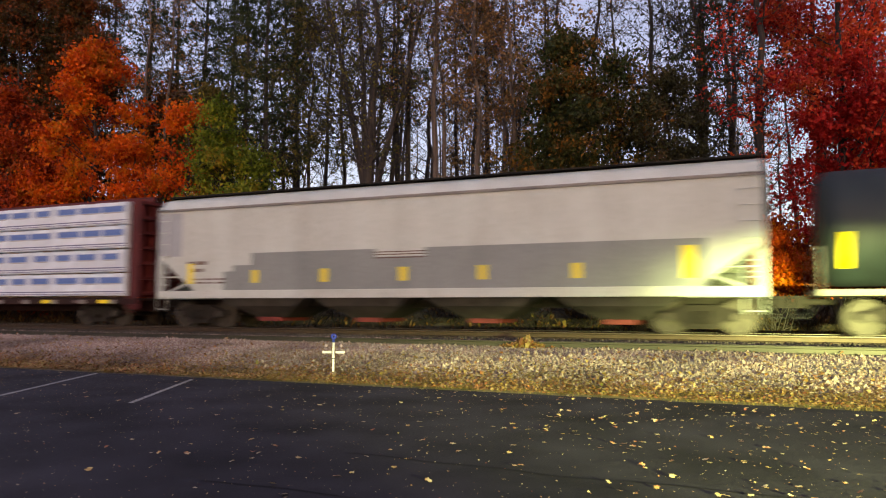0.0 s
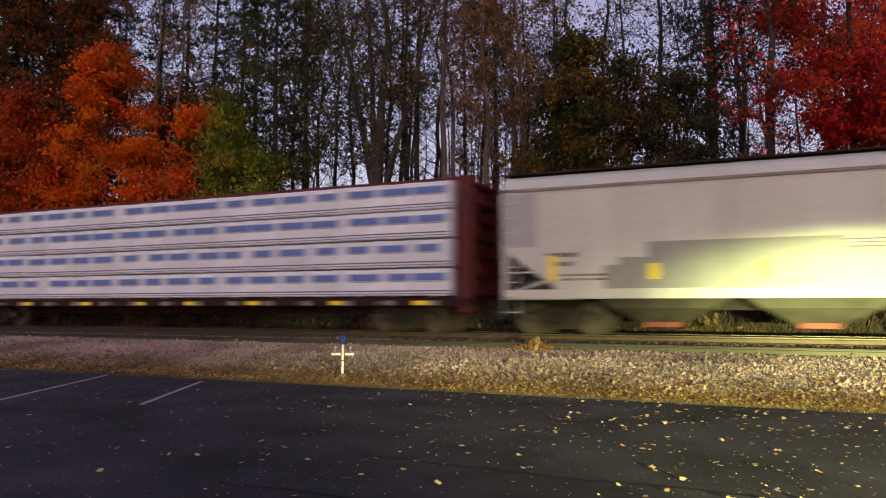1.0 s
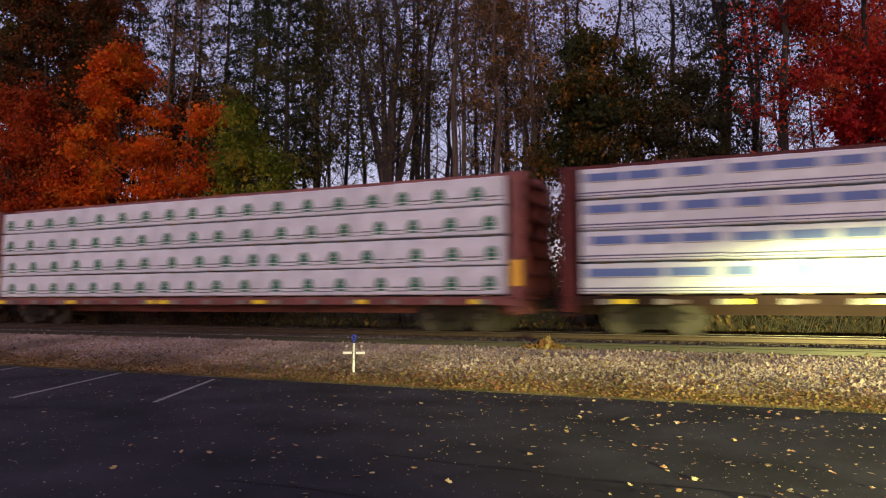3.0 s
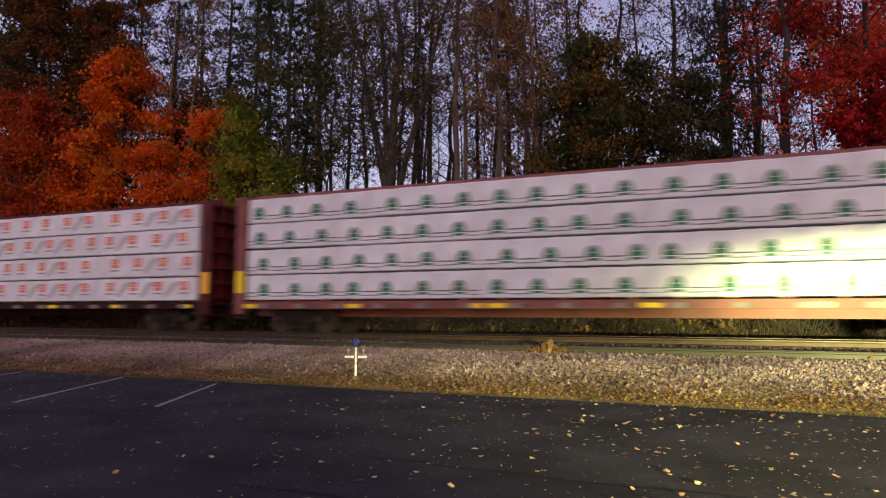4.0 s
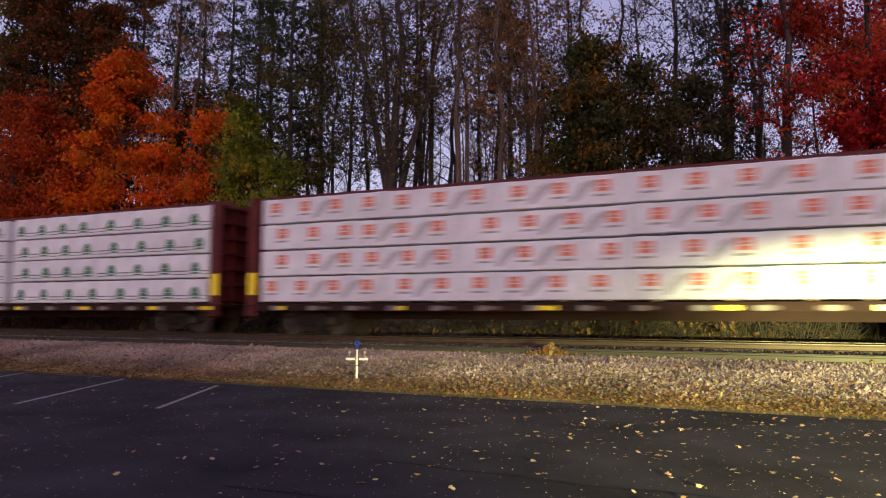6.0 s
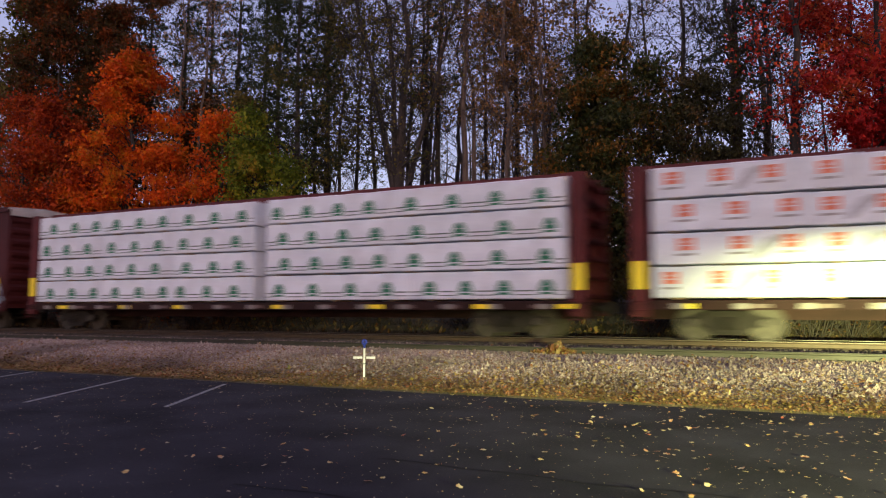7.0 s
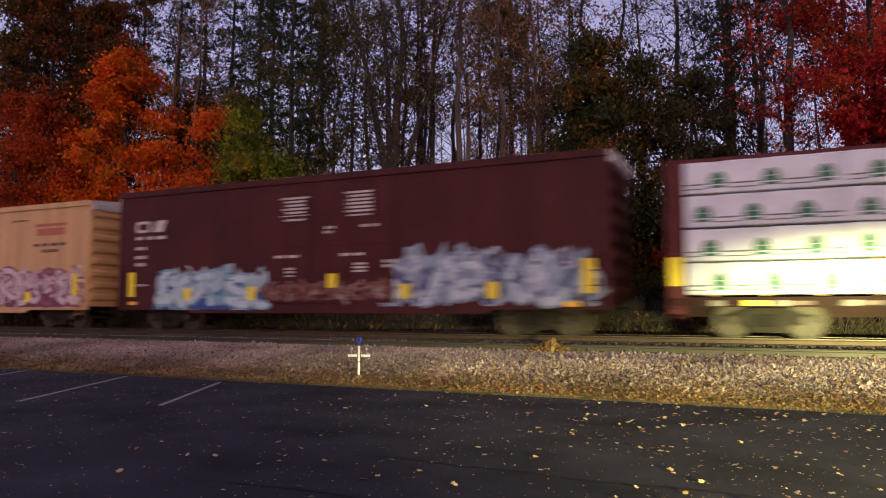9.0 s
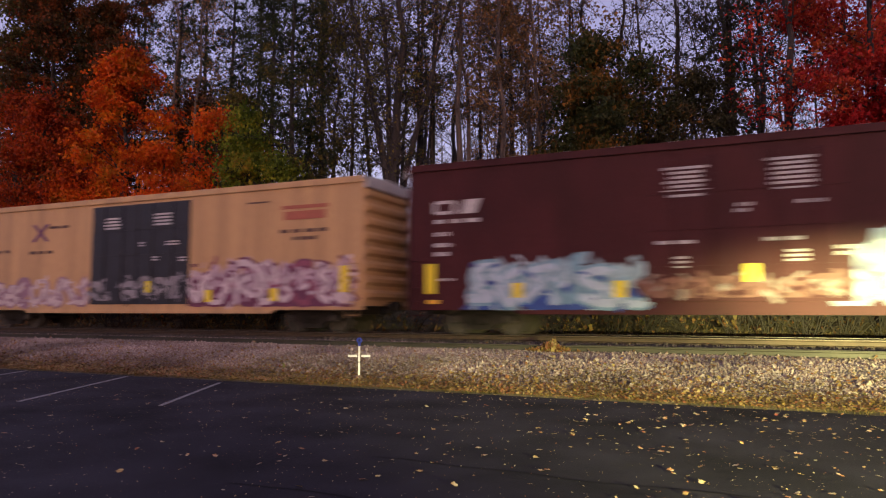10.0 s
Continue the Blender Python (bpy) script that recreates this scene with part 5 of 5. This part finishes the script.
LEAF = {k: leaf_mat("leaves_" + k.lower(), v) for k, v in PALETTES.items()}
NAMES = {"ORANGE": "maple with bright orange autumn leaves", "RUSTRED": "tree with rusty red autumn leaves", "RUST": "tall tree with rust and olive leaves",
         "TAN": "slender tree with sparse tan leaves", "YELLOWGREEN": "low tree with yellow-green leaves", "OLIVE": "tall half-bare tree with sparse olive leaves",
         "DARKMAPLE": "dense dark green maple with orange tips", "UMBER": "tangled dark tree with dull umber leaves", "RED": "maple with vivid red autumn leaves",
         "SCARLET": "low maple with scarlet autumn leaves", "PINE": "tall dark green pine"}


class Limbs:
    """Tapered tubes gathered into one mesh."""

    def __init__(self):
        self.v, self.f = [], []

    def tube(self, pts, r0, r1, k):
        n0 = len(self.v)
        m = len(pts)
        for i, p in enumerate(pts):
            d = (pts[min(i + 1, m - 1)] - pts[max(i - 1, 0)])
            d.normalize()
            u = d.cross(Vector((0.31, 0.77, 0.2)))
            u.normalize()
            w = d.cross(u)
            r = r0 + (r1 - r0) * i / (m - 1)
            for j in range(k):
                a = 2 * math.pi * j / k
                self.v.append(p + (u * math.cos(a) + w * math.sin(a)) * r)
        for i in range(m - 1):
            for j in range(k):
                a, b = n0 + i * k + j, n0 + i * k + (j + 1) % k
                self.f.append((a, b, b + k, a + k))


def wander(rng, p, d, length, n, bend, lift):
    pts = [p.copy()]
    d = d.normalized()
    for _ in range(n):
        d = (d + Vector((rng.gauss(0, bend), rng.gauss(0, bend), rng.gauss(0, bend) + lift))).normalized()
        pts.append(pts[-1] + d * (length / n))
    return pts


def grow_broadleaf(rng, limbs, base, height, radius, crown, low, lean, fork=True, fine=True):
    """Trunk, limbs, branches and twigs; returns where leaves may sit."""
    spots = []
    top = Vector((lean * height, rng.uniform(-0.02, 0.02) * height, height))
    n = 9
    trunk = [base + top * (i / n) + Vector((rng.gauss(0, 0.018), rng.gauss(0, 0.018), 0)) * height * (i / n) * 0.6 for i in range(n + 1)]
    limbs.tube(trunk, radius * 1.15, radius * 0.12, 7)
    count = int(10 + crown * 4)
    for b in range(count):
        t = low / height + (0.97 - low / height) * ((b + rng.random()) / count)
        i = min(int(t * n), n - 1)
        p = trunk[i].lerp(trunk[i + 1], t * n - i)
        u = (t - low / height) / (1 - low / height)
        reach = crown * (0.55 + 0.55 * math.sin(math.pi * min(1, 0.18 + u * 0.9))) * rng.uniform(0.65, 1.15)
        a = rng.uniform(0, 2 * math.pi)
        d = Vector((math.cos(a), math.sin(a), rng.uniform(0.35, 1.25)))
        r = max(0.018, radius * (1 - t) * 0.36)
        main = wander(rng, p, d, reach, 5, 0.16, 0.03)
        limbs.tube(main, r, 0.012, 4)
        spots += main[2:]
        for s in range(6 if fine else 4):
            k = rng.randrange(1, 5)
            q = main[k].lerp(main[k + 1], rng.random())
            e = (main[k + 1] - main[k]).normalized() + Vector((rng.gauss(0, 0.7), rng.gauss(0, 0.7), rng.gauss(0.1, 0.5)))
            sub = wander(rng, q, e, reach * rng.uniform(0.25, 0.5), 3, 0.25, 0.02)
            limbs.tube(sub, 0.02, 0.007, 3)
            spots += sub[1:]
            if fine:
                for w in range(3):
                    g = sub[rng.randrange(1, 4)]
                    tw = wander(rng, g, Vector((rng.gauss(0, 1), rng.gauss(0, 1), rng.gauss(0.2, 0.7))), rng.uniform(0.4, 0.9), 2, 0.3, 0)
                    limbs.tube(tw, 0.009, 0.004, 3)
                    spots.append(tw[-1])
    return spots


def cluster(spots, n, spread, seed):
    rng = np.random.default_rng(seed)
    s = np.array([tuple(p) for p in spots])
    w = rng.gamma(0.38, 1.0, len(s)) + 0.02
    i = rng.choice(len(s), n, p=w / w.sum())
    return s[i] + rng.normal(0, spread, (n, 3)) * np.array([1, 1, 0.7])


def broadleaf(x, y, height, radius, crown, low, palette, leaves, lean, bark, seed):
    rng = random.Random(seed)
    z = ground_z(y) - 0.3
    root = tagged(new("tree"), NAMES[palette], "tree", group="trees beyond the track")
    root.matrix_basis = pose(x, y, z)
    limbs = Limbs()
    if radius >= 0.35:
        # an old trunk that divides into several leaders
        fork = Vector((0.1, 0, low))
        limbs.tube([Vector((0, 0, 0)), Vector((0.05, 0, low * 0.5)), fork, fork + Vector((0, 0, 0.6))], radius * 1.2, radius * 0.8, 9)
        spots = []
        for k, (dz, sway, r) in enumerate(((0.3, -0.22, 0.45), (0.0, 0.06, 0.6), (-0.8, 0.3, 0.4), (0.5, -0.05, 0.42))):
            spots += grow_broadleaf(rng, limbs, fork + Vector((0, 0, dz)), height - low - k, radius * r, crown * 0.55, 1.5, sway)
    else:
        spots = grow_broadleaf(rng, limbs, Vector((0, 0, 0)), height, radius, crown, low, lean)
    raw("trunk", limbs.v, limbs.f, M_BARK_PALE if bark == "pale" else M_BARK, root, smooth=True)
    size = 0.125 if leaves > 3000 else 0.11
    spot_leaves(cluster(spots, int(leaves * (2.9 if leaves > 3800 else 1.5)), 0.27 if leaves > 3800 else 0.2, seed), size, seed, "crown", LEAF[palette], root)
    return root


def full_crown(x, y, height, radius, girth, low, palette, leaves, size, seed, widest=0.4):
    """A leafy tree whose limbs end in clumps that fill an uneven egg, girth wide from its axis."""
    rng = random.Random(seed)
    root = tagged(new("tree"), NAMES[palette], "tree", group="trees beyond the track")
    root.matrix_basis = pose(x, y, ground_z(y) - 0.3)
    limbs, clumps = Limbs(), []
    n = 9
    trunk = [Vector((rng.gauss(0, 0.1), rng.gauss(0, 0.1), height * 0.93 * i / n)) for i in range(n + 1)]
    limbs.tube(trunk, radius * 1.15, 0.03, 8)
    lobes = [(rng.uniform(0, 6.28), rng.uniform(0.0, 1.0), rng.uniform(0.75, 1.25)) for _ in range(9)]
    for k in range(int(26 + girth * height * 1.7)):
        u, a = rng.random(), rng.uniform(0, 2 * math.pi)
        wide = girth * (math.sin(math.pi * 0.5 * u / widest) if u < widest else math.cos(math.pi * 0.5 * (u - widest) / (1.02 - widest))) ** 0.75
        for la, lu, lk in lobes:
            if abs(u - lu) < 0.13 and abs(math.atan2(math.sin(a - la), math.cos(a - la))) < 0.8:
                wide *= lk
        r = wide * rng.random() ** 0.4
        c = Vector((r * math.cos(a), r * math.sin(a), low + (height - low) * u))
        j = max(0.0, min(n - 0.01, (c.z - r * 0.7) / (height * 0.93) * n))
        p = trunk[int(j)].lerp(trunk[int(j) + 1], j - int(j))
        mid = p.lerp(c, 0.5) + Vector((rng.gauss(0, 0.15), rng.gauss(0, 0.15), 0.15))
        limbs.tube([p, mid, c], 0.05 * (1.1 - u) + 0.012, 0.008, 4)
        for _ in range(5):
            limbs.tube([mid.lerp(c, rng.random()), c + Vector((rng.gauss(0, 0.4), rng.gauss(0, 0.4), rng.gauss(0, 0.3)))], 0.012, 0.004, 3)
        clumps.append((c, rng.uniform(0.6, 1.4)))
    raw("trunk", limbs.v, limbs.f, M_BARK, root, smooth=True)
    g = np.random.default_rng(seed)
    at, weight = np.array([tuple(c) for c, _ in clumps]), np.array([w for _, w in clumps])
    i = g.choice(len(at), leaves, p=weight / weight.sum())
    pos = at[i] + g.normal(0, 0.34, (leaves, 3)) * np.array([1.15, 1.15, 0.75]) * weight[i][:, None]
    spot_leaves(pos, size, seed, "crown", LEAF[palette], root)
    return root


# x, y, height, trunk, girth, lowest leaves, palette, leaves, leaf size, where it is widest
FULL = [
    (-31.9, 27.5, 15.3, 0.22, 2.9, 1.5, "ORANGE", 27000, 0.165, 0.4),
    (-37.6, 27, 13.2, 0.18, 2.6, 1.5, "RUSTRED", 21000, 0.16, 0.45),
    (-34.6, 26.6, 8.5, 0.14, 2.0, 1.2, "RUSTRED", 20000, 0.17, 0.4),
    (-28.6, 27.2, 9.5, 0.14, 1.8, 1.2, "ORANGE", 12000, 0.15, 0.4),
    (-25.2, 27.4, 11.6, 0.13, 1.5, 2.0, "ORANGE", 9000, 0.13, 0.5),
    (-22.5, 26.5, 10.6, 0.12, 1.6, 1.6, "YELLOWGREEN", 12000, 0.145, 0.3),
    (-20.9, 26.6, 8.4, 0.1, 1.4, 1.5, "YELLOWGREEN", 10000, 0.145, 0.3),
    (-45.4, 33, 26, 0.26, 3.3, 5, "RUST", 34000, 0.2, 0.4),
    (-50.2, 34, 25, 0.26, 3.2, 4, "OLIVE", 26000, 0.2, 0.4),
    (-40.2, 33, 20.5, 0.24, 2.3, 5, "RUST", 22000, 0.19, 0.4),
    (-42.5, 28.5, 14, 0.2, 3.0, 1.5, "RUSTRED", 13000, 0.15, 0.4),
    (-36.5, 31, 17, 0.2, 2.6, 2, "RUST", 20000, 0.18, 0.35),
    (-31.0, 32, 13, 0.18, 2.4, 2, "RUST", 14000, 0.17, 0.35),
    (-27.0, 31, 12, 0.16, 2.2, 2, "OLIVE", 13000, 0.16, 0.35),
    (-5.8, 27.5, 11.7, 0.22, 2.2, 2.2, "DARKMAPLE", 22000, 0.15, 0.3),
    (-4.2, 28.6, 10.4, 0.18, 1.8, 2.0, "DARKMAPLE", 10000, 0.14, 0.35),
    (-2.3, 29, 9.6, 0.2, 2.5, 2.0, "UMBER", 13000, 0.13, 0.3),
]


def pine(x, y, height, radius, crown, low, seed):
    rng = random.Random(seed)
    root = tagged(new("pine_tree"), NAMES["PINE"], "tree", group="trees beyond the track")
    root.matrix_basis = pose(x, y, ground_z(y) - 0.3)
    limbs = Limbs()
    trunk = [Vector((rng.gauss(0, 0.05), rng.gauss(0, 0.05), height * i / 8)) for i in range(9)]
    limbs.tube(trunk, radius, 0.03, 7)
    spots, ways = [], []
    zz = low
    while zz < height - 0.3:
        u = (zz - low) / (height - low)
        for k in range(4):
            a = rng.uniform(0, 2 * math.pi)
            reach = crown * (1 - u * 0.75) * rng.uniform(0.5, 1.1)
            b = wander(rng, Vector((0, 0, zz)), Vector((math.cos(a), math.sin(a), rng.uniform(-0.05, 0.35))), reach, 4, 0.1, 0.02)
            limbs.tube(b, 0.045 * (1 - u) + 0.012, 0.008, 3)
            for q in range(1, 5):
                for e in range(4):
                    tip = b[q] + Vector((rng.gauss(0, 0.35), rng.gauss(0, 0.35), rng.gauss(0.05, 0.12)))
                    if e == 0:
                        limbs.tube([b[q], tip], 0.009, 0.005, 3)
                    spots.append(tip)
        zz += rng.uniform(0.5, 0.95)
    raw("trunk", limbs.v, limbs.f, M_BARK, root, smooth=True)
    g = np.random.default_rng(seed)
    p = np.repeat(np.array([tuple(s) for s in spots]), 11, axis=0)
    n = len(p)
    d = g.normal(size=(n, 3)) + np.array([0, 0, 0.35])
    d /= np.linalg.norm(d, axis=1, keepdims=True)
    o = np.cross(d, g.normal(size=(n, 3)))
    o /= np.linalg.norm(o, axis=1, keepdims=True)
    length = g.uniform(0.16, 0.34, (n, 1))
    v = np.stack([p - o * 0.026, p + o * 0.026, p + d * length], 1).reshape(-1, 3)
    raw("crown", v, np.arange(3 * n).reshape(n, 3), LEAF["PINE"], root)
    return root


TREES = [
    ("broadleaf", -50.3, 36, 27, 0.25, 4.5, 6, "RUST", 16000, 0, "dark"),
    ("broadleaf", -41.6, 35, 26, 0.2, 3.5, 12, "RUST", 11000, 0, "dark"),
    ("broadleaf", -29.5, 29, 20, 0.13, 2.2, 9, "TAN", 900, 0, "pale"),
    ("broadleaf", -29.3, 29.5, 21, 0.13, 2.2, 10, "TAN", 900, 0.02, "pale"),
    ("pine", -54.4, 38, 28, 0.25, 3.6, 6, "PINE", 0, 0, "dark"),
    ("pine", -52.4, 40, 30, 0.25, 3.6, 8, "PINE", 0, 0, "dark"),
    ("pine", -46.7, 42, 31, 0.25, 3.0, 12, "PINE", 0, 0, "dark"),
    ("pine", -40.7, 40, 29, 0.25, 3.4, 10, "PINE", 0, 0, "dark"),
    ("pine", -36.3, 38, 27, 0.25, 3.4, 8, "PINE", 0, 0, "dark"),
    ("pine", -32.0, 36, 27, 0.22, 3.2, 9, "PINE", 0, 0, "dark"),
    ("pine", -33.0, 40, 28, 0.22, 3.2, 9, "PINE", 0, 0, "dark"),
    ("pine", -21.0, 28, 20, 0.2, 3.6, 6, "PINE", 0, 0, "dark"),
    ("pine", -27.0, 34, 24, 0.22, 3.4, 7, "PINE", 0, 0, "dark"),
    ("pine", -26.1, 38, 26, 0.22, 3.2, 9, "PINE", 0, 0, "dark"),
    ("pine", -14.1, 41, 27, 0.22, 3.2, 11, "PINE", 0, 0, "dark"),
    ("broadleaf", -19.6, 30, 17, 0.12, 3.2, 5, "OLIVE", 3300, -0.03, "dark"),
    ("broadleaf", -19.3, 36, 21, 0.14, 3.6, 7, "TAN", 2600, 0.03, "dark"),
    ("broadleaf", -11.5, 31, 17, 0.11, 3.0, 6, "TAN", 2800, 0.03, "dark"),
    ("broadleaf", -9.2, 30, 18, 0.12, 3.0, 5, "TAN", 3200, -0.02, "pale"),
    ("pine", -18.8, 38, 27, 0.22, 3.0, 12, "PINE", 0, 0, "dark"),
    ("pine", -1.2, 36, 24, 0.24, 3.6, 11, "PINE", 0, 0, "dark"),
    ("broadleaf", -22.0, 31, 18, 0.13, 3, 6, "OLIVE", 3500, 0, "dark"),
    ("broadleaf", -22.5, 33, 20, 0.14, 3, 5, "OLIVE", 1500, 0, "dark"),
    ("broadleaf", -22.1, 35, 20, 0.15, 3.4, 6, "OLIVE", 1800, 0.03, "dark"),
    ("broadleaf", -20.2, 34, 21, 0.14, 3, 6, "OLIVE", 1200, -0.02, "dark"),
    ("broadleaf", -16.0, 29, 21, 0.4, 6, 5, "OLIVE", 3600, 0, "dark"),
    ("broadleaf", -16.9, 33, 21, 0.16, 3, 7, "OLIVE", 900, 0.03, "dark"),
    ("broadleaf", -14.7, 31, 21, 0.17, 3, 8, "TAN", 900, 0, "dark"),
    ("broadleaf", -12.3, 28.5, 22, 0.17, 2.8, 8, "OLIVE", 900, 0, "pale"),
    ("broadleaf", -11.6, 29, 19, 0.14, 2.2, 8, "TAN", 700, -0.06, "pale"),
    ("broadleaf", -13.3, 34, 20, 0.13, 2.6, 6, "TAN", 1500, 0, "dark"),
    ("broadleaf", -10.0, 28, 20, 0.15, 2.6, 7, "TAN", 1800, 0, "pale"),
    ("broadleaf", -10.6, 33, 19, 0.12, 3, 5, "TAN", 2400, 0.02, "pale"),
    ("broadleaf", -8.1, 28.5, 18, 0.14, 2.4, 8, "TAN", 1400, -0.05, "pale"),
    ("broadleaf", -9.5, 38, 22, 0.15, 3.4, 7, "TAN", 1000, 0, "dark"),
    ("broadleaf", -3.4, 33, 19, 0.18, 4, 6, "UMBER", 1500, 0, "dark"),
    ("broadleaf", -1.3, 32, 18, 0.2, 4.4, 5, "UMBER", 2200, 0, "dark"),
    ("broadleaf", 0.1, 31, 18, 0.16, 3.2, 4, "UMBER", 3600, 0, "dark"),
    ("broadleaf", -7.6, 34, 21, 0.14, 3.4, 7, "OLIVE", 900, 0, "dark"),
    ("broadleaf", -6.8, 37, 23, 0.16, 3.6, 8, "TAN", 900, 0.02, "dark"),
    ("broadleaf", 0.9, 27.5, 19, 0.2, 2.0, 5, "RED", 2400, 0, "dark"),
    ("broadleaf", 3.5, 27, 17, 0.18, 3.2, 4.0, "RED", 6000, 0, "dark"),
    ("broadleaf", 3.0, 29.5, 18, 0.15, 2.9, 5, "RED", 4500, 0, "dark"),
    ("broadleaf", 5.0, 30, 20, 0.22, 3.8, 5, "RED", 4000, 0, "dark"),
    ("broadleaf", 4.3, 27, 7.5, 0.2, 3.2, 2.0, "SCARLET", 6000, 0, "dark"),
]


def shrub(x, y, height, width, palette, leaves, seed):
    rng = random.Random(seed)
    root = tagged(new("shrub"), {"RED": "bush with red autumn leaves", "ORANGE": "bush with orange autumn leaves", "RUSTRED": "bush with rusty red leaves"}.get(palette, "dull olive bush at the wood's edge"), "shrub", group="shrubs at the wood's edge")
    root.matrix_basis = pose(x, y, ground_z(y) - 0.1)
    limbs, spots = Limbs(), []
    for k in range(9):
        a = rng.uniform(0, 2 * math.pi)
        stem = wander(rng, Vector((rng.gauss(0, 0.15), rng.gauss(0, 0.15), 0)), Vector((math.cos(a) * 0.6, math.sin(a) * 0.6, 1.2)), height * rng.uniform(0.7, 1.1), 5, 0.15, 0.03)
        limbs.tube(stem, 0.016, 0.006, 4)
        for s in range(7):
            q = stem[rng.randrange(1, 6)]
            sub = wander(rng, q, Vector((rng.gauss(0, 1), rng.gauss(0, 1), rng.gauss(0.3, 0.5))), width * rng.uniform(0.25, 0.6), 3, 0.25, 0)
            limbs.tube(sub, 0.012, 0.005, 3)
            spots += [q2 for q2 in sub if q2.z > 1.7]
    raw("stem", limbs.v, limbs.f, M_BARK, root, smooth=True)
    spot_leaves(cluster(spots, leaves, 0.22, seed), 0.12, seed, "crown", LEAF[palette], root)


def far_woods():
    """Uncountable trunks, twigs and leaves deeper in the wood."""
    rng = random.Random(500)
    limbs, spots, greens = Limbs(), [], []
    for i in range(125):
        y = rng.uniform(40, 85)
        x = y * math.tan(radians(rng.uniform(-62, 14)))
        h = rng.uniform(15, 26)
        s = grow_broadleaf(rng, limbs, Vector((x, y, ground_z(y) - 0.3)), h, rng.uniform(0.1, 0.24), rng.uniform(2.2, 4.2), h * rng.uniform(0.15, 0.4), rng.uniform(-0.09, 0.09), fine=i % 3 == 0)
        (spots if rng.random() < 0.6 else greens).extend(s)
    w = tagged(raw("far_trunks", limbs.v, limbs.f, M_BARK, smooth=True), "bare grey trunks and branches deep in the wood", "woods", kind="stuff")
    o = spot_leaves(cluster(spots, 48000, 0.3, 501), 0.11, 501, "far_leaves", LEAF["TAN"])
    tagged(o, "thin tan leaves deep in the wood", "woods", kind="stuff")
    o = spot_leaves(cluster(greens, 40000, 0.35, 502), 0.12, 502, "far_leaves", LEAF["OLIVE"])
    tagged(o, "thin olive leaves deep in the wood", "woods", kind="stuff")
    # undergrowth that closes the wood near the ground
    g = np.random.default_rng(503)
    n = 36000
    y = g.uniform(30, 75, n)
    x = y * np.tan(np.radians(g.uniform(-64, 16, n)))
    z = np.array([ground_z(v) for v in y]) + np.abs(g.normal(0, 1.6, n))
    o = spot_leaves(np.stack([x, y, z], 1), 0.24, 504, "undergrowth", LEAF["RUST"])
    tagged(o, "brown undergrowth inside the wood", "undergrowth", kind="stuff")


for k, (kind, x, y, height, radius, crown, low, palette, leaves, lean, bark) in enumerate(TREES):
    if kind == "pine":
        pine(x, y, height, radius, crown, low, 100 + k)
    else:
        broadleaf(x, y, height, radius, crown, low, palette, leaves, lean, bark, 100 + k)
for k, (x, y, height, radius, girth, low, palette, leaves, size, widest) in enumerate(FULL):
    full_crown(x, y, height, radius, girth, low, palette, leaves, size, 300 + k, widest)
rng_shrub = random.Random(61)
for k in range(34):
    sx = -46 + k * 1.62 + rng_shrub.uniform(-0.5, 0.5)
    sp = "RUSTRED" if sx < -30 else "ORANGE" if sx < -24 else "OLIVE" if sx < -1.5 else rng_shrub.choice(("ORANGE", "ORANGE", "RUSTRED"))
    shrub(sx, rng_shrub.uniform(25.2, 26.8), rng_shrub.uniform(1.8, 3.0) * (1.35 if sx > -1 else 1.0), 2.0, sp, 1500 if sx < -1.5 else 4200, 700 + k)
for k, (sx, sy, hh) in enumerate(((-1.0, 25.6, 3.4), (0.1, 25.9, 3.9), (1.2, 25.3, 3.6), (2.2, 25.8, 4.2), (3.3, 25.4, 3.8), (4.4, 25.9, 4.2))):
    shrub(sx, sy, hh, 2.2, "ORANGE" if k % 3 else "RUSTRED", 5200, 760 + k)
far_woods()


# ---- motion: the train rolls past, its wheels turn ----
def gone(t):
    """Metres that the train has rolled by t."""
    return 12.612 * t - 0.00707 * (t * t - 10 * t)


def motions():
    times = [0, 1.25, 2.5, 3.75, 5, 6.25, 7.5, 8.75, 10]
    for car, x in CARS:
        walk(car, [(t, pose(x + gone(t), TRACK_Y, RAIL_Z)) for t in times])
    for ob, x, local in LOADS:
        walk(ob, [(t, pose(x + gone(t), TRACK_Y, RAIL_Z) @ local) for t in times])
    for w, dx in WHEELSETS:
        walk(w, [(k / FPS, pose(dx, 0, 0.458, 0, math.degrees(gone(k / FPS) / 0.458), 0)) for k in range(10 * FPS + 1)])


motions()
